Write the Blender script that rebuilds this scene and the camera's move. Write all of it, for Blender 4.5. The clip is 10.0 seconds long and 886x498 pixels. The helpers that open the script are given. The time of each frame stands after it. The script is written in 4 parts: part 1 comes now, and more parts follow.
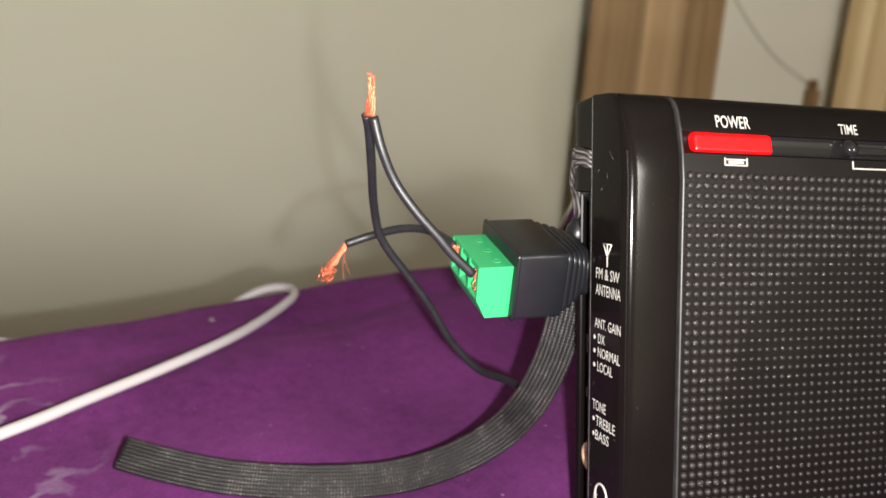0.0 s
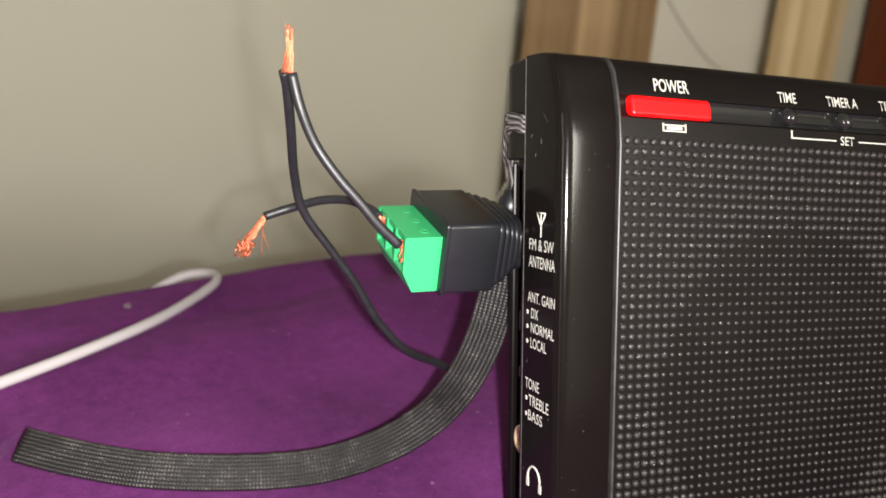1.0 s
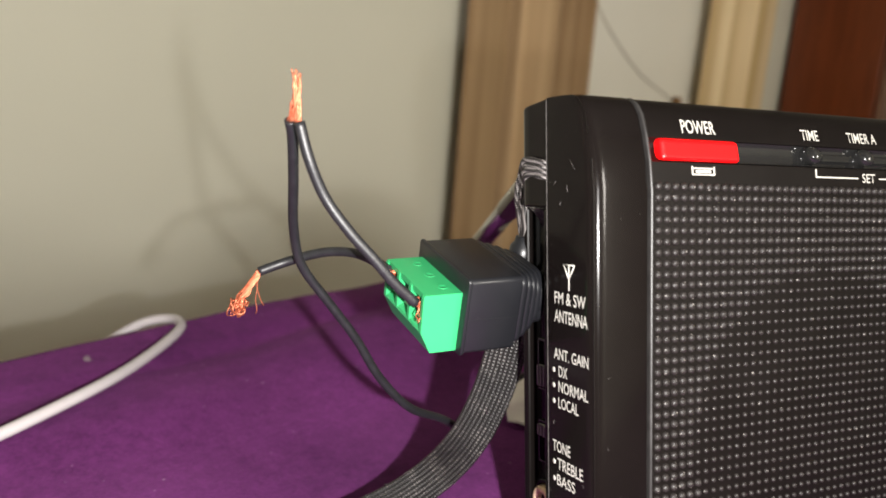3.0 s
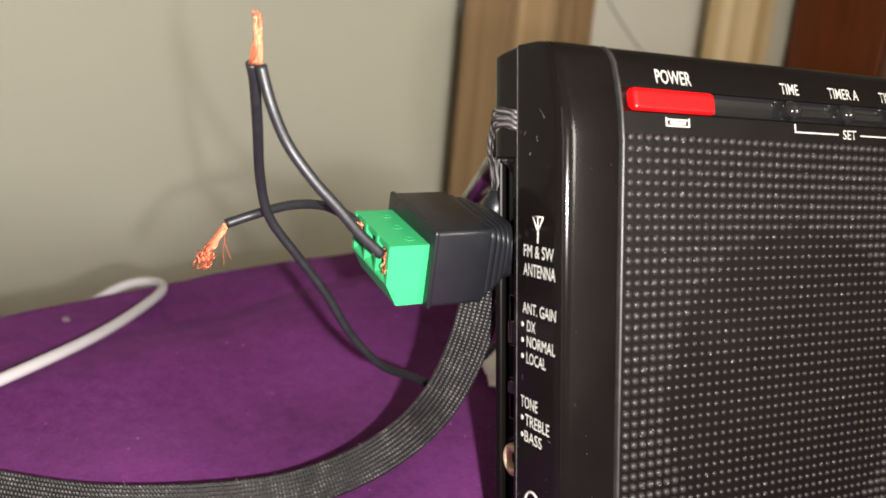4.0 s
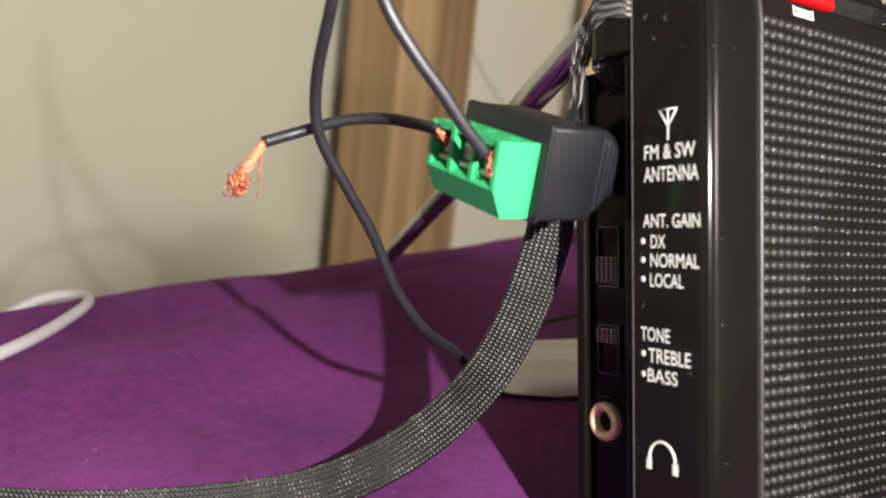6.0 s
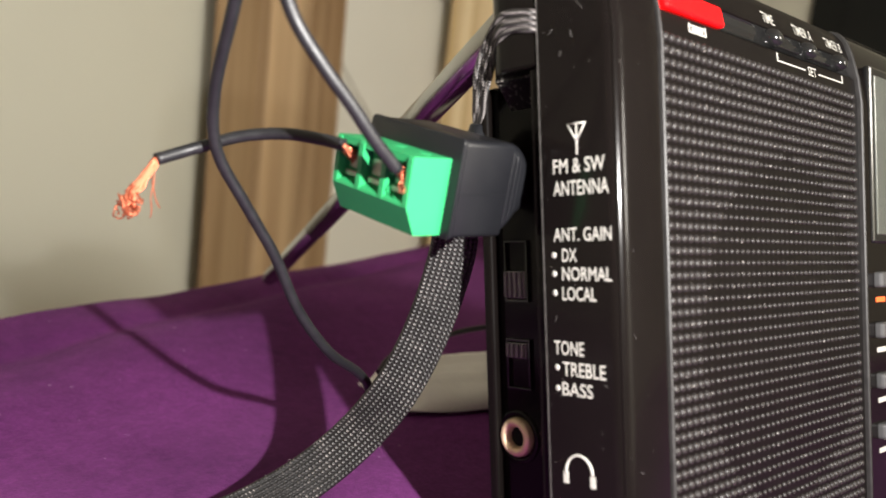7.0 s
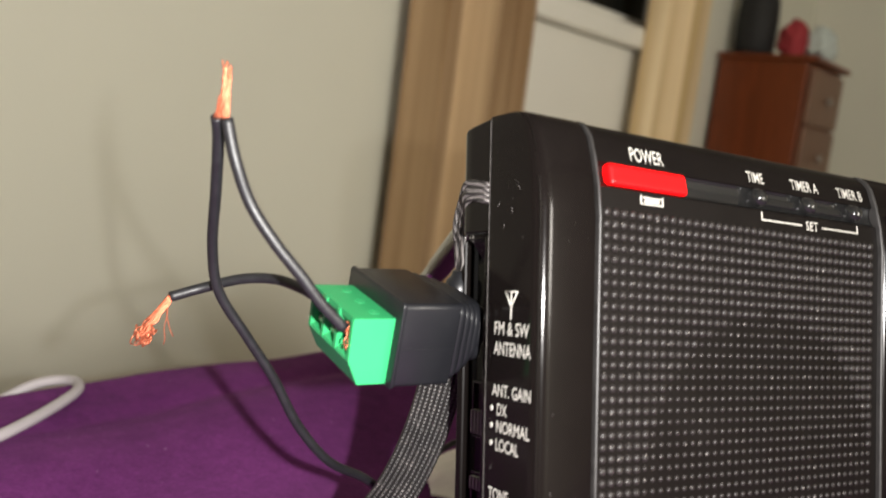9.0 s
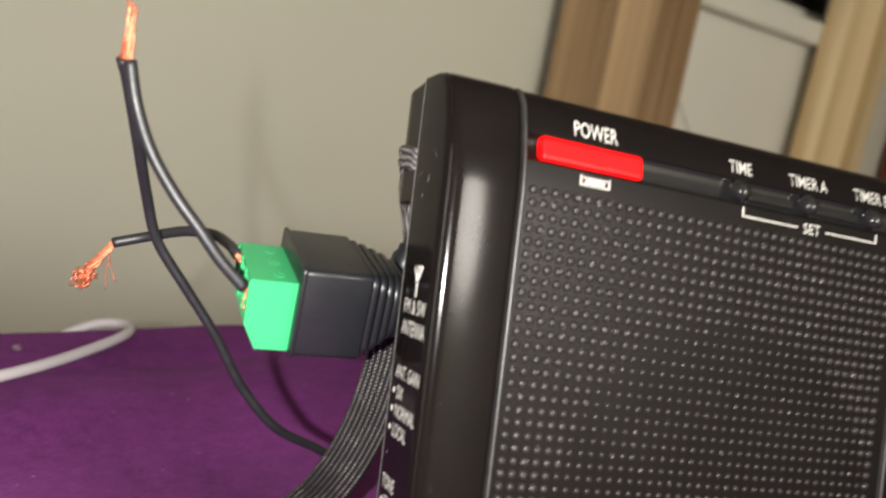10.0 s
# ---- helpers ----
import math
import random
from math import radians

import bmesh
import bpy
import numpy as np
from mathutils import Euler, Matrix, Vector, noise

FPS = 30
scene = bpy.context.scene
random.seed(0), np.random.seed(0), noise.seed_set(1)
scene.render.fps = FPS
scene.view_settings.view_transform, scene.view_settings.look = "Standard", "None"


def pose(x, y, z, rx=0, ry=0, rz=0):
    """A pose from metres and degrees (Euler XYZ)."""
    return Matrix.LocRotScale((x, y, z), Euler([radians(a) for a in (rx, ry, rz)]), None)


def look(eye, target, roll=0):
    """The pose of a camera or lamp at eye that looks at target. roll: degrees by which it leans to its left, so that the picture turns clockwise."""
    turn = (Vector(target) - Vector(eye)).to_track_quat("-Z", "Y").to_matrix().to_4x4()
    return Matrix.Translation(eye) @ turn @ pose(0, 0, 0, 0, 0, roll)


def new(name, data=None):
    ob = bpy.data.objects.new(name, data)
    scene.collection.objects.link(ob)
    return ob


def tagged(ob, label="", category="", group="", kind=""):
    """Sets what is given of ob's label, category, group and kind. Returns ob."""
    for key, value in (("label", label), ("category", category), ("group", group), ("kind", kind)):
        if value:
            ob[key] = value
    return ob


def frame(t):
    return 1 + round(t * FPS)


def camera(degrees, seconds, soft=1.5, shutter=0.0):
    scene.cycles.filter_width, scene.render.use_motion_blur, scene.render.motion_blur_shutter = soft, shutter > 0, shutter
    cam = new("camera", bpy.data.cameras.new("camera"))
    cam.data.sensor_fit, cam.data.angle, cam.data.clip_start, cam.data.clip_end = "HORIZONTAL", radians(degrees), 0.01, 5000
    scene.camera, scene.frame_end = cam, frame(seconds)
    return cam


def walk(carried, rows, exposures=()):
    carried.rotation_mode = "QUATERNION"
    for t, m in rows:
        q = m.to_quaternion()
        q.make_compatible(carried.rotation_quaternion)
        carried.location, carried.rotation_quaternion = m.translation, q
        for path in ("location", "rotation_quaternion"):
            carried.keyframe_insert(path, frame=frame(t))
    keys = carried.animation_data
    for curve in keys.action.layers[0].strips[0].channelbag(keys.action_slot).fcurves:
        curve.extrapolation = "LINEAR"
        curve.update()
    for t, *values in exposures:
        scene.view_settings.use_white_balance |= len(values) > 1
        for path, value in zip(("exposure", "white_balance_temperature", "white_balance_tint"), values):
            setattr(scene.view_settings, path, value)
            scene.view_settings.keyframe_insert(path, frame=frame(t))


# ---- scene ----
# the radio leans back by 11 degrees; its own frame carries the camera rows
LEAN_BACK = pose(0, 0, 0, -11, 0, 0)
cam = camera(53.8, 10.0, 1.7, 0.2)
PATH = [
    (0, (-0.0059, 0.0015, 0.1448), (0.0551, 0.1907, 0.1233), -0.4),
    (0.2, (-0.0019, 0.0066, 0.1409), (0.0605, 0.1956, 0.1215), 0.4),
    (0.5, (0.0008, 0.0106, 0.1375), (0.0752, 0.1951, 0.1177), 1.2),
    (0.8, (0.0005, 0.0107, 0.1357), (0.0767, 0.1946, 0.1169), 0.7),
    (1, (0.0007, 0.0131, 0.1365), (0.0755, 0.1973, 0.1144), 0.2),
    (1.5, (-0.0104, 0.0282, 0.1413), (0.0720, 0.2085, 0.1151), -1.5),
    (1.8, (-0.0206, 0.0344, 0.1436), (0.0641, 0.2138, 0.1187), -2.1),
    (2, (-0.0221, 0.0359, 0.1448), (0.0668, 0.2137, 0.1227), -2.2),
    (2.5, (-0.0166, 0.0357, 0.1449), (0.0722, 0.2141, 0.1281), -1.5),
    (4, (-0.0019, 0.0353, 0.1373), (0.0857, 0.2135, 0.1142), -0.4),
    (4.5, (-0.0002, 0.0367, 0.1355), (0.0880, 0.2146, 0.1116), -0.4),
    (5, (-0.0041, 0.0532, 0.1247), (0.0903, 0.2281, 0.1022), -0.2),
    (5.2, (-0.0118, 0.0665, 0.1097), (0.0862, 0.2397, 0.0906), -0.4),
    (6.3, (-0.0301, 0.0879, 0.1010), (0.0946, 0.2443, 0.0983), -1.0),
    (6.5, (-0.0261, 0.0880, 0.1014), (0.1046, 0.2394, 0.0991), -1.4),
    (7, (-0.0324, 0.0954, 0.1020), (0.1064, 0.2394, 0.0989), -1.9),
    (7.5, (-0.0446, 0.1030, 0.0991), (0.0960, 0.2452, 0.0978), -1.7),
    (8, (-0.0440, 0.0992, 0.0949), (0.0965, 0.2414, 0.0990), -1.5),
    (8.5, (-0.0353, 0.0801, 0.1010), (0.0929, 0.2336, 0.1051), -0.9),
    (8.8, (-0.0190, 0.0624, 0.1153), (0.0928, 0.2283, 0.1173), -0.4),
    (9, (-0.0062, 0.0492, 0.1253), (0.0979, 0.2199, 0.1312), 1.4),
    (9.2, (0.0053, 0.0419, 0.1301), (0.0991, 0.2182, 0.1395), 2.8),
    (9.4, (0.0160, 0.0373, 0.1327), (0.0998, 0.2185, 0.1446), 5.0),
    (9.5, (0.0200, 0.0373, 0.1329), (0.1018, 0.2195, 0.1445), 6.1),
    (9.7, (0.0292, 0.0343, 0.1320), (0.1086, 0.2173, 0.1461), 6.9),
    (9.9, (0.0386, 0.0366, 0.1281), (0.1169, 0.2205, 0.1335), 7.3),
    (10, (0.0435, 0.0389, 0.1260), (0.1159, 0.2254, 0.1261), 6.7),
]
cam.data.dof.use_dof, cam.data.dof.focus_distance, cam.data.dof.aperture_fstop = True, 0.22, 17.0
walk(cam, [(t, LEAN_BACK @ look(eye, target, roll)) for t, eye, target, roll in PATH],
     [(0, -0.08), (1, -0.08), (2, 0.05), (5, 0.05), (6.3, 0.2), (8.5, 0.2), (9, 0.0), (10, -0.15)])

# ---- world and light ----
wd = bpy.data.worlds.new("night")
scene.world = wd
wd.use_nodes = True
wd.node_tree.nodes["Background"].inputs[0].default_value = (0.02, 0.025, 0.04, 1)
wd.node_tree.nodes["Background"].inputs[1].default_value = 0.05
scene.view_settings.exposure = 0.0

ROOM = Matrix.Rotation(radians(19.5), 4, "Z")


def lamp(name, kind, m, energy, color, **extra):
    data = bpy.data.lights.new(name, kind)
    data.energy, data.color = energy, color
    for key, value in extra.items():
        if key == "radius":
            data.shadow_soft_size = value
        if key == "spot":
            data.spot_size, data.spot_blend = radians(value), 0.5
        if key == "size":
            data.size = value
    ob = new(name, data)
    ob.matrix_world = m
    return ob


# the phone's torch, beside the lens
lamp("torch", "SPOT", look((0.012, 0.038, 0.124), (0.09, 0.25, 0.07)), 9.8, (1.0, 0.965, 0.93), radius=0.0025, spot=150)
# an added, unseen fill lamp low behind the camera, to brighten walls and curtains
lamp("room_fill", "POINT", ROOM @ pose(0.30, -1.75, 0.68), 107, (1.0, 0.935, 0.85), radius=0.2)


# ---- materials ----
def nodes_of(name):
    m = bpy.data.materials.new(name)
    m.use_nodes = True
    t = m.node_tree
    return m, t, t.nodes["Principled BSDF"]


def mat(name, color, rough=0.5, metal=0.0, vary=0.15, scale=60.0, bump=0.0, bump_scale=400.0, spec=0.5, fine=None, sheen=0.0):
    """A plain surface with two scales of colour change, a roughness change and a fine relief."""
    m, t, b = nodes_of(name)
    co = t.nodes.new("ShaderNodeTexCoord")
    n1 = t.nodes.new("ShaderNodeTexNoise")
    n1.inputs["Scale"].default_value, n1.inputs["Detail"].default_value = scale, 4
    n2 = t.nodes.new("ShaderNodeTexNoise")
    n2.inputs["Scale"].default_value, n2.inputs["Detail"].default_value = bump_scale, 3
    mix = t.nodes.new("ShaderNodeMix")
    mix.data_type = "RGBA"
    mix.inputs[6].default_value = (*[c * (1 - vary) for c in color], 1)
    mix.inputs[7].default_value = (*[min(1, c * (1 + vary)) for c in color], 1)
    add = t.nodes.new("ShaderNodeMath")
    add.operation = "MULTIPLY_ADD"
    add.inputs[1].default_value = 0.35
    t.links.new(co.outputs["Object"], n1.inputs["Vector"])
    t.links.new(co.outputs["Object"], n2.inputs["Vector"])
    t.links.new(n2.outputs["Fac"], add.inputs[0])
    sub = t.nodes.new("ShaderNodeMath")
    sub.operation = "MULTIPLY_ADD"
    sub.inputs[1].default_value, sub.inputs[2].default_value = 1.0, -0.17
    t.links.new(n1.outputs["Fac"], sub.inputs[0])
    t.links.new(sub.outputs[0], add.inputs[2])
    t.links.new(add.outputs[0], mix.inputs[0])
    t.links.new(mix.outputs[2], b.inputs["Base Color"])
    rr = t.nodes.new("ShaderNodeMapRange")
    rr.inputs[3].default_value, rr.inputs[4].default_value = rough * 0.8, min(1, rough * 1.2)
    t.links.new(n1.outputs["Fac"], rr.inputs[0])
    t.links.new(rr.outputs[0], b.inputs["Roughness"])
    b.inputs["Metallic"].default_value = metal
    b.inputs["Specular IOR Level"].default_value = spec
    b.inputs["Sheen Weight"].default_value = sheen
    if bump:
        bp = t.nodes.new("ShaderNodeBump")
        bp.inputs["Strength"].default_value, bp.inputs["Distance"].default_value = bump, 0.15 / bump_scale
        t.links.new(n2.outputs["Fac"], bp.inputs["Height"])
        t.links.new(bp.outputs[0], b.inputs["Normal"])
    return m


def dusty_plastic(name, color, rough, bump=0.05, specks=0.5, spec=0.35, dense=420):
    """Moulded black plastic with fine grain, tiny dust specks and faint rubbed patches."""
    m = mat(name, color, rough, vary=0.2, scale=90, bump=bump, bump_scale=2600, spec=spec)
    t = m.node_tree
    b = t.nodes["Principled BSDF"]
    co = t.nodes.new("ShaderNodeTexCoord")
    v = t.nodes.new("ShaderNodeTexVoronoi")
    v.inputs["Scale"].default_value = dense
    wob = t.nodes.new("ShaderNodeTexNoise")
    wob.inputs["Scale"].default_value = 2600
    far = t.nodes.new("ShaderNodeMath")
    far.operation = "MULTIPLY_ADD"
    far.inputs[1].default_value = 0.16
    few = t.nodes.new("ShaderNodeSeparateColor")
    rare = t.nodes.new("ShaderNodeMath")
    rare.operation = "MULTIPLY"
    rare.inputs[1].default_value = 0.17 * specks
    cut = t.nodes.new("ShaderNodeMath")
    cut.operation = "LESS_THAN"
    t.links.new(co.outputs["Object"], wob.inputs["Vector"])
    t.links.new(wob.outputs["Fac"], far.inputs[0])
    t.links.new(v.outputs["Distance"], far.inputs[2])
    t.links.new(v.outputs["Color"], few.inputs[0])
    t.links.new(few.outputs[0], rare.inputs[0])
    t.links.new(rare.outputs[0], cut.inputs[1])
    mix = t.nodes.new("ShaderNodeMix")
    mix.data_type = "RGBA"
    mix.inputs[7].default_value = (0.13, 0.12, 0.11, 1)
    was = b.inputs["Base Color"].links[0].from_socket
    t.links.new(co.outputs["Object"], v.inputs["Vector"])
    t.links.new(far.outputs[0], cut.inputs[0])
    t.links.new(cut.outputs[0], mix.inputs[0])
    t.links.new(was, mix.inputs[6])
    t.links.new(mix.outputs[2], b.inputs["Base Color"])
    return m


def cloth_material():
    """Purple bed sheet: fine weave, soft blotches, pale chalky smears in one area, lint."""
    m, t, b = nodes_of("purple_sheet")
    L = t.links.new
    co = t.nodes.new("ShaderNodeTexCoord")

    def noise_node(scale, detail=3, dist=0.0):
        n = t.nodes.new("ShaderNodeTexNoise")
        n.inputs["Scale"].default_value, n.inputs["Detail"].default_value, n.inputs["Distortion"].default_value = scale, detail, dist
        L(co.outputs["Object"], n.inputs["Vector"])
        return n

    big, mid, fine = noise_node(14, 4), noise_node(160, 3), noise_node(1500, 2)
    ramp = t.nodes.new("ShaderNodeValToRGB")
    ramp.color_ramp.elements[0].position, ramp.color_ramp.elements[0].color = 0.3, (0.064, 0.0108, 0.065, 1)
    ramp.color_ramp.elements[1].position, ramp.color_ramp.elements[1].color = 0.75, (0.155, 0.0305, 0.154, 1)
    addn = t.nodes.new("ShaderNodeMath")
    addn.operation = "MULTIPLY_ADD"
    addn.inputs[1].default_value = 0.35
    half = t.nodes.new("ShaderNodeMath")
    half.operation = "MULTIPLY"
    half.inputs[1].default_value = 0.65
    L(big.outputs["Fac"], half.inputs[0])
    L(mid.outputs["Fac"], addn.inputs[0])
    L(half.outputs[0], addn.inputs[2])
    L(addn.outputs[0], ramp.inputs[0])
    # chalky smears: thin distorted bands, only in the patch at the sheet's left
    smear = t.nodes.new("ShaderNodeTexWave")
    smear.bands_direction = "Y"
    smear.inputs["Scale"].default_value, smear.inputs["Distortion"].default_value = 11.0, 16.0
    smear.inputs["Detail"].default_value, smear.inputs["Detail Scale"].default_value = 4.0, 1.6
    L(co.outputs["Object"], smear.inputs["Vector"])
    thin = t.nodes.new("ShaderNodeMapRange")
    thin.inputs[1].default_value, thin.inputs[2].default_value = 0.80, 0.97
    L(smear.outputs["Fac"], thin.inputs[0])
    dist = t.nodes.new("ShaderNodeVectorMath")
    dist.operation = "DISTANCE"
    dist.inputs[1].default_value = (-0.005, 0.355, -0.02)
    L(co.outputs["Object"], dist.inputs[0])
    area = t.nodes.new("ShaderNodeMapRange")
    area.inputs[1].default_value, area.inputs[2].default_value = 0.105, 0.05
    L(dist.outputs["Value"], area.inputs[0])
    brk = t.nodes.new("ShaderNodeMapRange")
    brk.inputs[1].default_value, brk.inputs[2].default_value = 0.42, 0.60
    patch = noise_node(22, 3)
    L(patch.outputs["Fac"], brk.inputs[0])
    m1 = t.nodes.new("ShaderNodeMath")
    m1.operation = "MULTIPLY"
    m2 = t.nodes.new("ShaderNodeMath")
    m2.operation = "MULTIPLY"
    m3 = t.nodes.new("ShaderNodeMath")
    m3.operation = "MULTIPLY"
    m3.inputs[1].default_value = 0.75
    L(thin.outputs[0], m1.inputs[0])
    L(area.outputs[0], m1.inputs[1])
    L(m1.outputs[0], m2.inputs[0])
    L(brk.outputs[0], m2.inputs[1])
    L(m2.outputs[0], m3.inputs[0])
    mix = t.nodes.new("ShaderNodeMix")
    mix.data_type = "RGBA"
    mix.inputs[7].default_value = (0.42, 0.36, 0.46, 1)
    L(m3.outputs[0], mix.inputs[0])
    L(ramp.outputs[0], mix.inputs[6])
    # lint
    v = t.nodes.new("ShaderNodeTexVoronoi")
    v.inputs["Scale"].default_value = 75
    L(co.outputs["Object"], v.inputs["Vector"])
    cut = t.nodes.new("ShaderNodeMath")
    cut.operation = "LESS_THAN"
    few = t.nodes.new("ShaderNodeSeparateColor")
    rare = t.nodes.new("ShaderNodeMapRange")
    rare.inputs[1].default_value, rare.inputs[2].default_value, rare.inputs[3].default_value, rare.inputs[4].default_value = 0.6, 1.0, 0.1, 0.17
    wob = t.nodes.new("ShaderNodeMath")
    wob.operation = "MULTIPLY_ADD"
    wob.inputs[1].default_value = 0.25
    L(fine.outputs["Fac"], wob.inputs[0])
    L(v.outputs["Distance"], wob.inputs[2])
    L(v.outputs["Color"], few.inputs[0])
    L(few.outputs[0], rare.inputs[0])
    L(rare.outputs[0], cut.inputs[1])
    L(wob.outputs[0], cut.inputs[0])
    mix2 = t.nodes.new("ShaderNodeMix")
    mix2.data_type = "RGBA"
    mix2.inputs[7].default_value = (0.26, 0.13, 0.27, 1)
    L(cut.outputs[0], mix2.inputs[0])
    L(mix.outputs[2], mix2.inputs[6])
    # uneven weave and tiny pills
    weave = noise_node(620, 4, 0.4)
    tone = t.nodes.new("ShaderNodeMapRange")
    tone.inputs[1].default_value, tone.inputs[2].default_value, tone.inputs[3].default_value, tone.inputs[4].default_value = 0.3, 0.7, 0.84, 1.16
    L(weave.outputs["Fac"], tone.inputs[0])
    grain = t.nodes.new("ShaderNodeMix")
    grain.data_type, grain.blend_type = "RGBA", "MULTIPLY"
    grain.inputs[0].default_value = 1.0
    L(mix2.outputs[2], grain.inputs[6])
    L(tone.outputs[0], grain.inputs[7])
    pill = t.nodes.new("ShaderNodeTexVoronoi")
    pill.inputs["Scale"].default_value = 190
    L(co.outputs["Object"], pill.inputs["Vector"])
    pick = t.nodes.new("ShaderNodeSeparateColor")
    L(pill.outputs["Color"], pick.inputs[0])
    size = t.nodes.new("ShaderNodeMapRange")
    size.inputs[1].default_value, size.inputs[2].default_value, size.inputs[3].default_value, size.inputs[4].default_value = 0.80, 1.0, 0.0, 0.13
    L(pick.outputs[1], size.inputs[0])
    small = t.nodes.new("ShaderNodeMath")
    small.operation = "LESS_THAN"
    L(pill.outputs["Distance"], small.inputs[0])
    L(size.outputs[0], small.inputs[1])
    mix3 = t.nodes.new("ShaderNodeMix")
    mix3.data_type = "RGBA"
    mix3.inputs[7].default_value = (0.22, 0.11, 0.22, 1)
    L(small.outputs[0], mix3.inputs[0])
    L(grain.outputs[2], mix3.inputs[6])
    L(mix3.outputs[2], b.inputs["Base Color"])
    b.inputs["Roughness"].default_value = 0.85
    b.inputs["Specular IOR Level"].default_value = 0.1
    b.inputs["Sheen Weight"].default_value = 0.06
    b.inputs["Sheen Tint"].default_value = (0.75, 0.3, 0.75, 1)
    bp = t.nodes.new("ShaderNodeBump")
    bp.inputs["Strength"].default_value, bp.inputs["Distance"].default_value = 0.45, 0.0007
    L(fine.outputs["Fac"], bp.inputs["Height"])
    L(bp.outputs[0], b.inputs["Normal"])
    return m


def braid_material():
    """Black knitted webbing: columns of small V stitches, laid by the UVs (metres along, across), pale on the stitch
    tops, dark between, unevenly mottled.
    """
    m, t, b = nodes_of("black_braid")
    L = t.links.new
    uv = t.nodes.new("ShaderNodeUVMap")
    sep = t.nodes.new("ShaderNodeSeparateXYZ")
    L(uv.outputs[0], sep.inputs[0])

    def calc(operation, a, b=None, c=None):
        n = t.nodes.new("ShaderNodeMath")
        n.operation = operation
        for k, v in enumerate((a, b, c)):
            if v is None:
                continue
            if isinstance(v, (int, float)):
                n.inputs[k].default_value = v
            else:
                L(v, n.inputs[k])
        return n.outputs[0]

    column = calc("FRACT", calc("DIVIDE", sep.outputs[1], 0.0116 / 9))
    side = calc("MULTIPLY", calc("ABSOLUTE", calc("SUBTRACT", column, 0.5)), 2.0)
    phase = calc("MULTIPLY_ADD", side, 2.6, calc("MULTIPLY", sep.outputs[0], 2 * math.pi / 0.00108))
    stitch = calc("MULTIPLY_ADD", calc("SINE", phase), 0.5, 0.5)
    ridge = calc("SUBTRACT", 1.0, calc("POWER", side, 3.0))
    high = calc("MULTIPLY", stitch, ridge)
    co = t.nodes.new("ShaderNodeTexCoord")
    n1 = t.nodes.new("ShaderNodeTexNoise")
    n1.inputs["Scale"].default_value, n1.inputs["Detail"].default_value = 1400, 3
    n2 = t.nodes.new("ShaderNodeTexNoise")
    n2.inputs["Scale"].default_value, n2.inputs["Detail"].default_value = 160, 4
    L(co.outputs["Object"], n1.inputs["Vector"])
    L(co.outputs["Object"], n2.inputs["Vector"])
    # tone from stitch height and two noises: pale tops, dark grooves
    mottled = calc("MULTIPLY", calc("MULTIPLY", high, calc("MULTIPLY_ADD", n1.outputs["Fac"], 1.6, -0.1)), calc("MULTIPLY_ADD", n2.outputs["Fac"], 1.8, -0.1))
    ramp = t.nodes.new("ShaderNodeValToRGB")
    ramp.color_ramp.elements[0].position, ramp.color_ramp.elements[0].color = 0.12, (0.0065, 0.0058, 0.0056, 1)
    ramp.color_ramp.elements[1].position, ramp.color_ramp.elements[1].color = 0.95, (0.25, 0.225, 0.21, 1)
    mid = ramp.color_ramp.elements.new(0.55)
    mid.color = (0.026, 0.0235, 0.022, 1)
    L(mottled, ramp.inputs[0])
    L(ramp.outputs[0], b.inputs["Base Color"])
    b.inputs["Roughness"].default_value = 0.5
    bp = t.nodes.new("ShaderNodeBump")
    bp.inputs["Strength"].default_value, bp.inputs["Distance"].default_value = 0.9, 0.00025
    L(high, bp.inputs["Height"])
    L(bp.outputs[0], b.inputs["Normal"])
    return m


def cord_material():
    """Thin black braided cord: pale beads of thread along a dark ground."""
    m = mat("black_cord", (0.03, 0.027, 0.026), 0.4, vary=0.5, scale=1500, spec=0.5)
    t = m.node_tree
    L = t.links.new
    b = t.nodes["Principled BSDF"]
    uv = t.nodes.new("ShaderNodeUVMap")
    wave = t.nodes.new("ShaderNodeTexWave")
    wave.bands_direction = "X"
    wave.inputs["Scale"].default_value, wave.inputs["Distortion"].default_value = 340.0, 0.6
    L(uv.outputs[0], wave.inputs["Vector"])
    ramp = t.nodes.new("ShaderNodeValToRGB")
    ramp.color_ramp.elements[0].position, ramp.color_ramp.elements[0].color = 0.35, (0.010, 0.009, 0.0088, 1)
    ramp.color_ramp.elements[1].position, ramp.color_ramp.elements[1].color = 0.92, (0.12, 0.108, 0.104, 1)
    L(wave.outputs["Fac"], ramp.inputs[0])
    L(ramp.outputs[0], b.inputs["Base Color"])
    return m


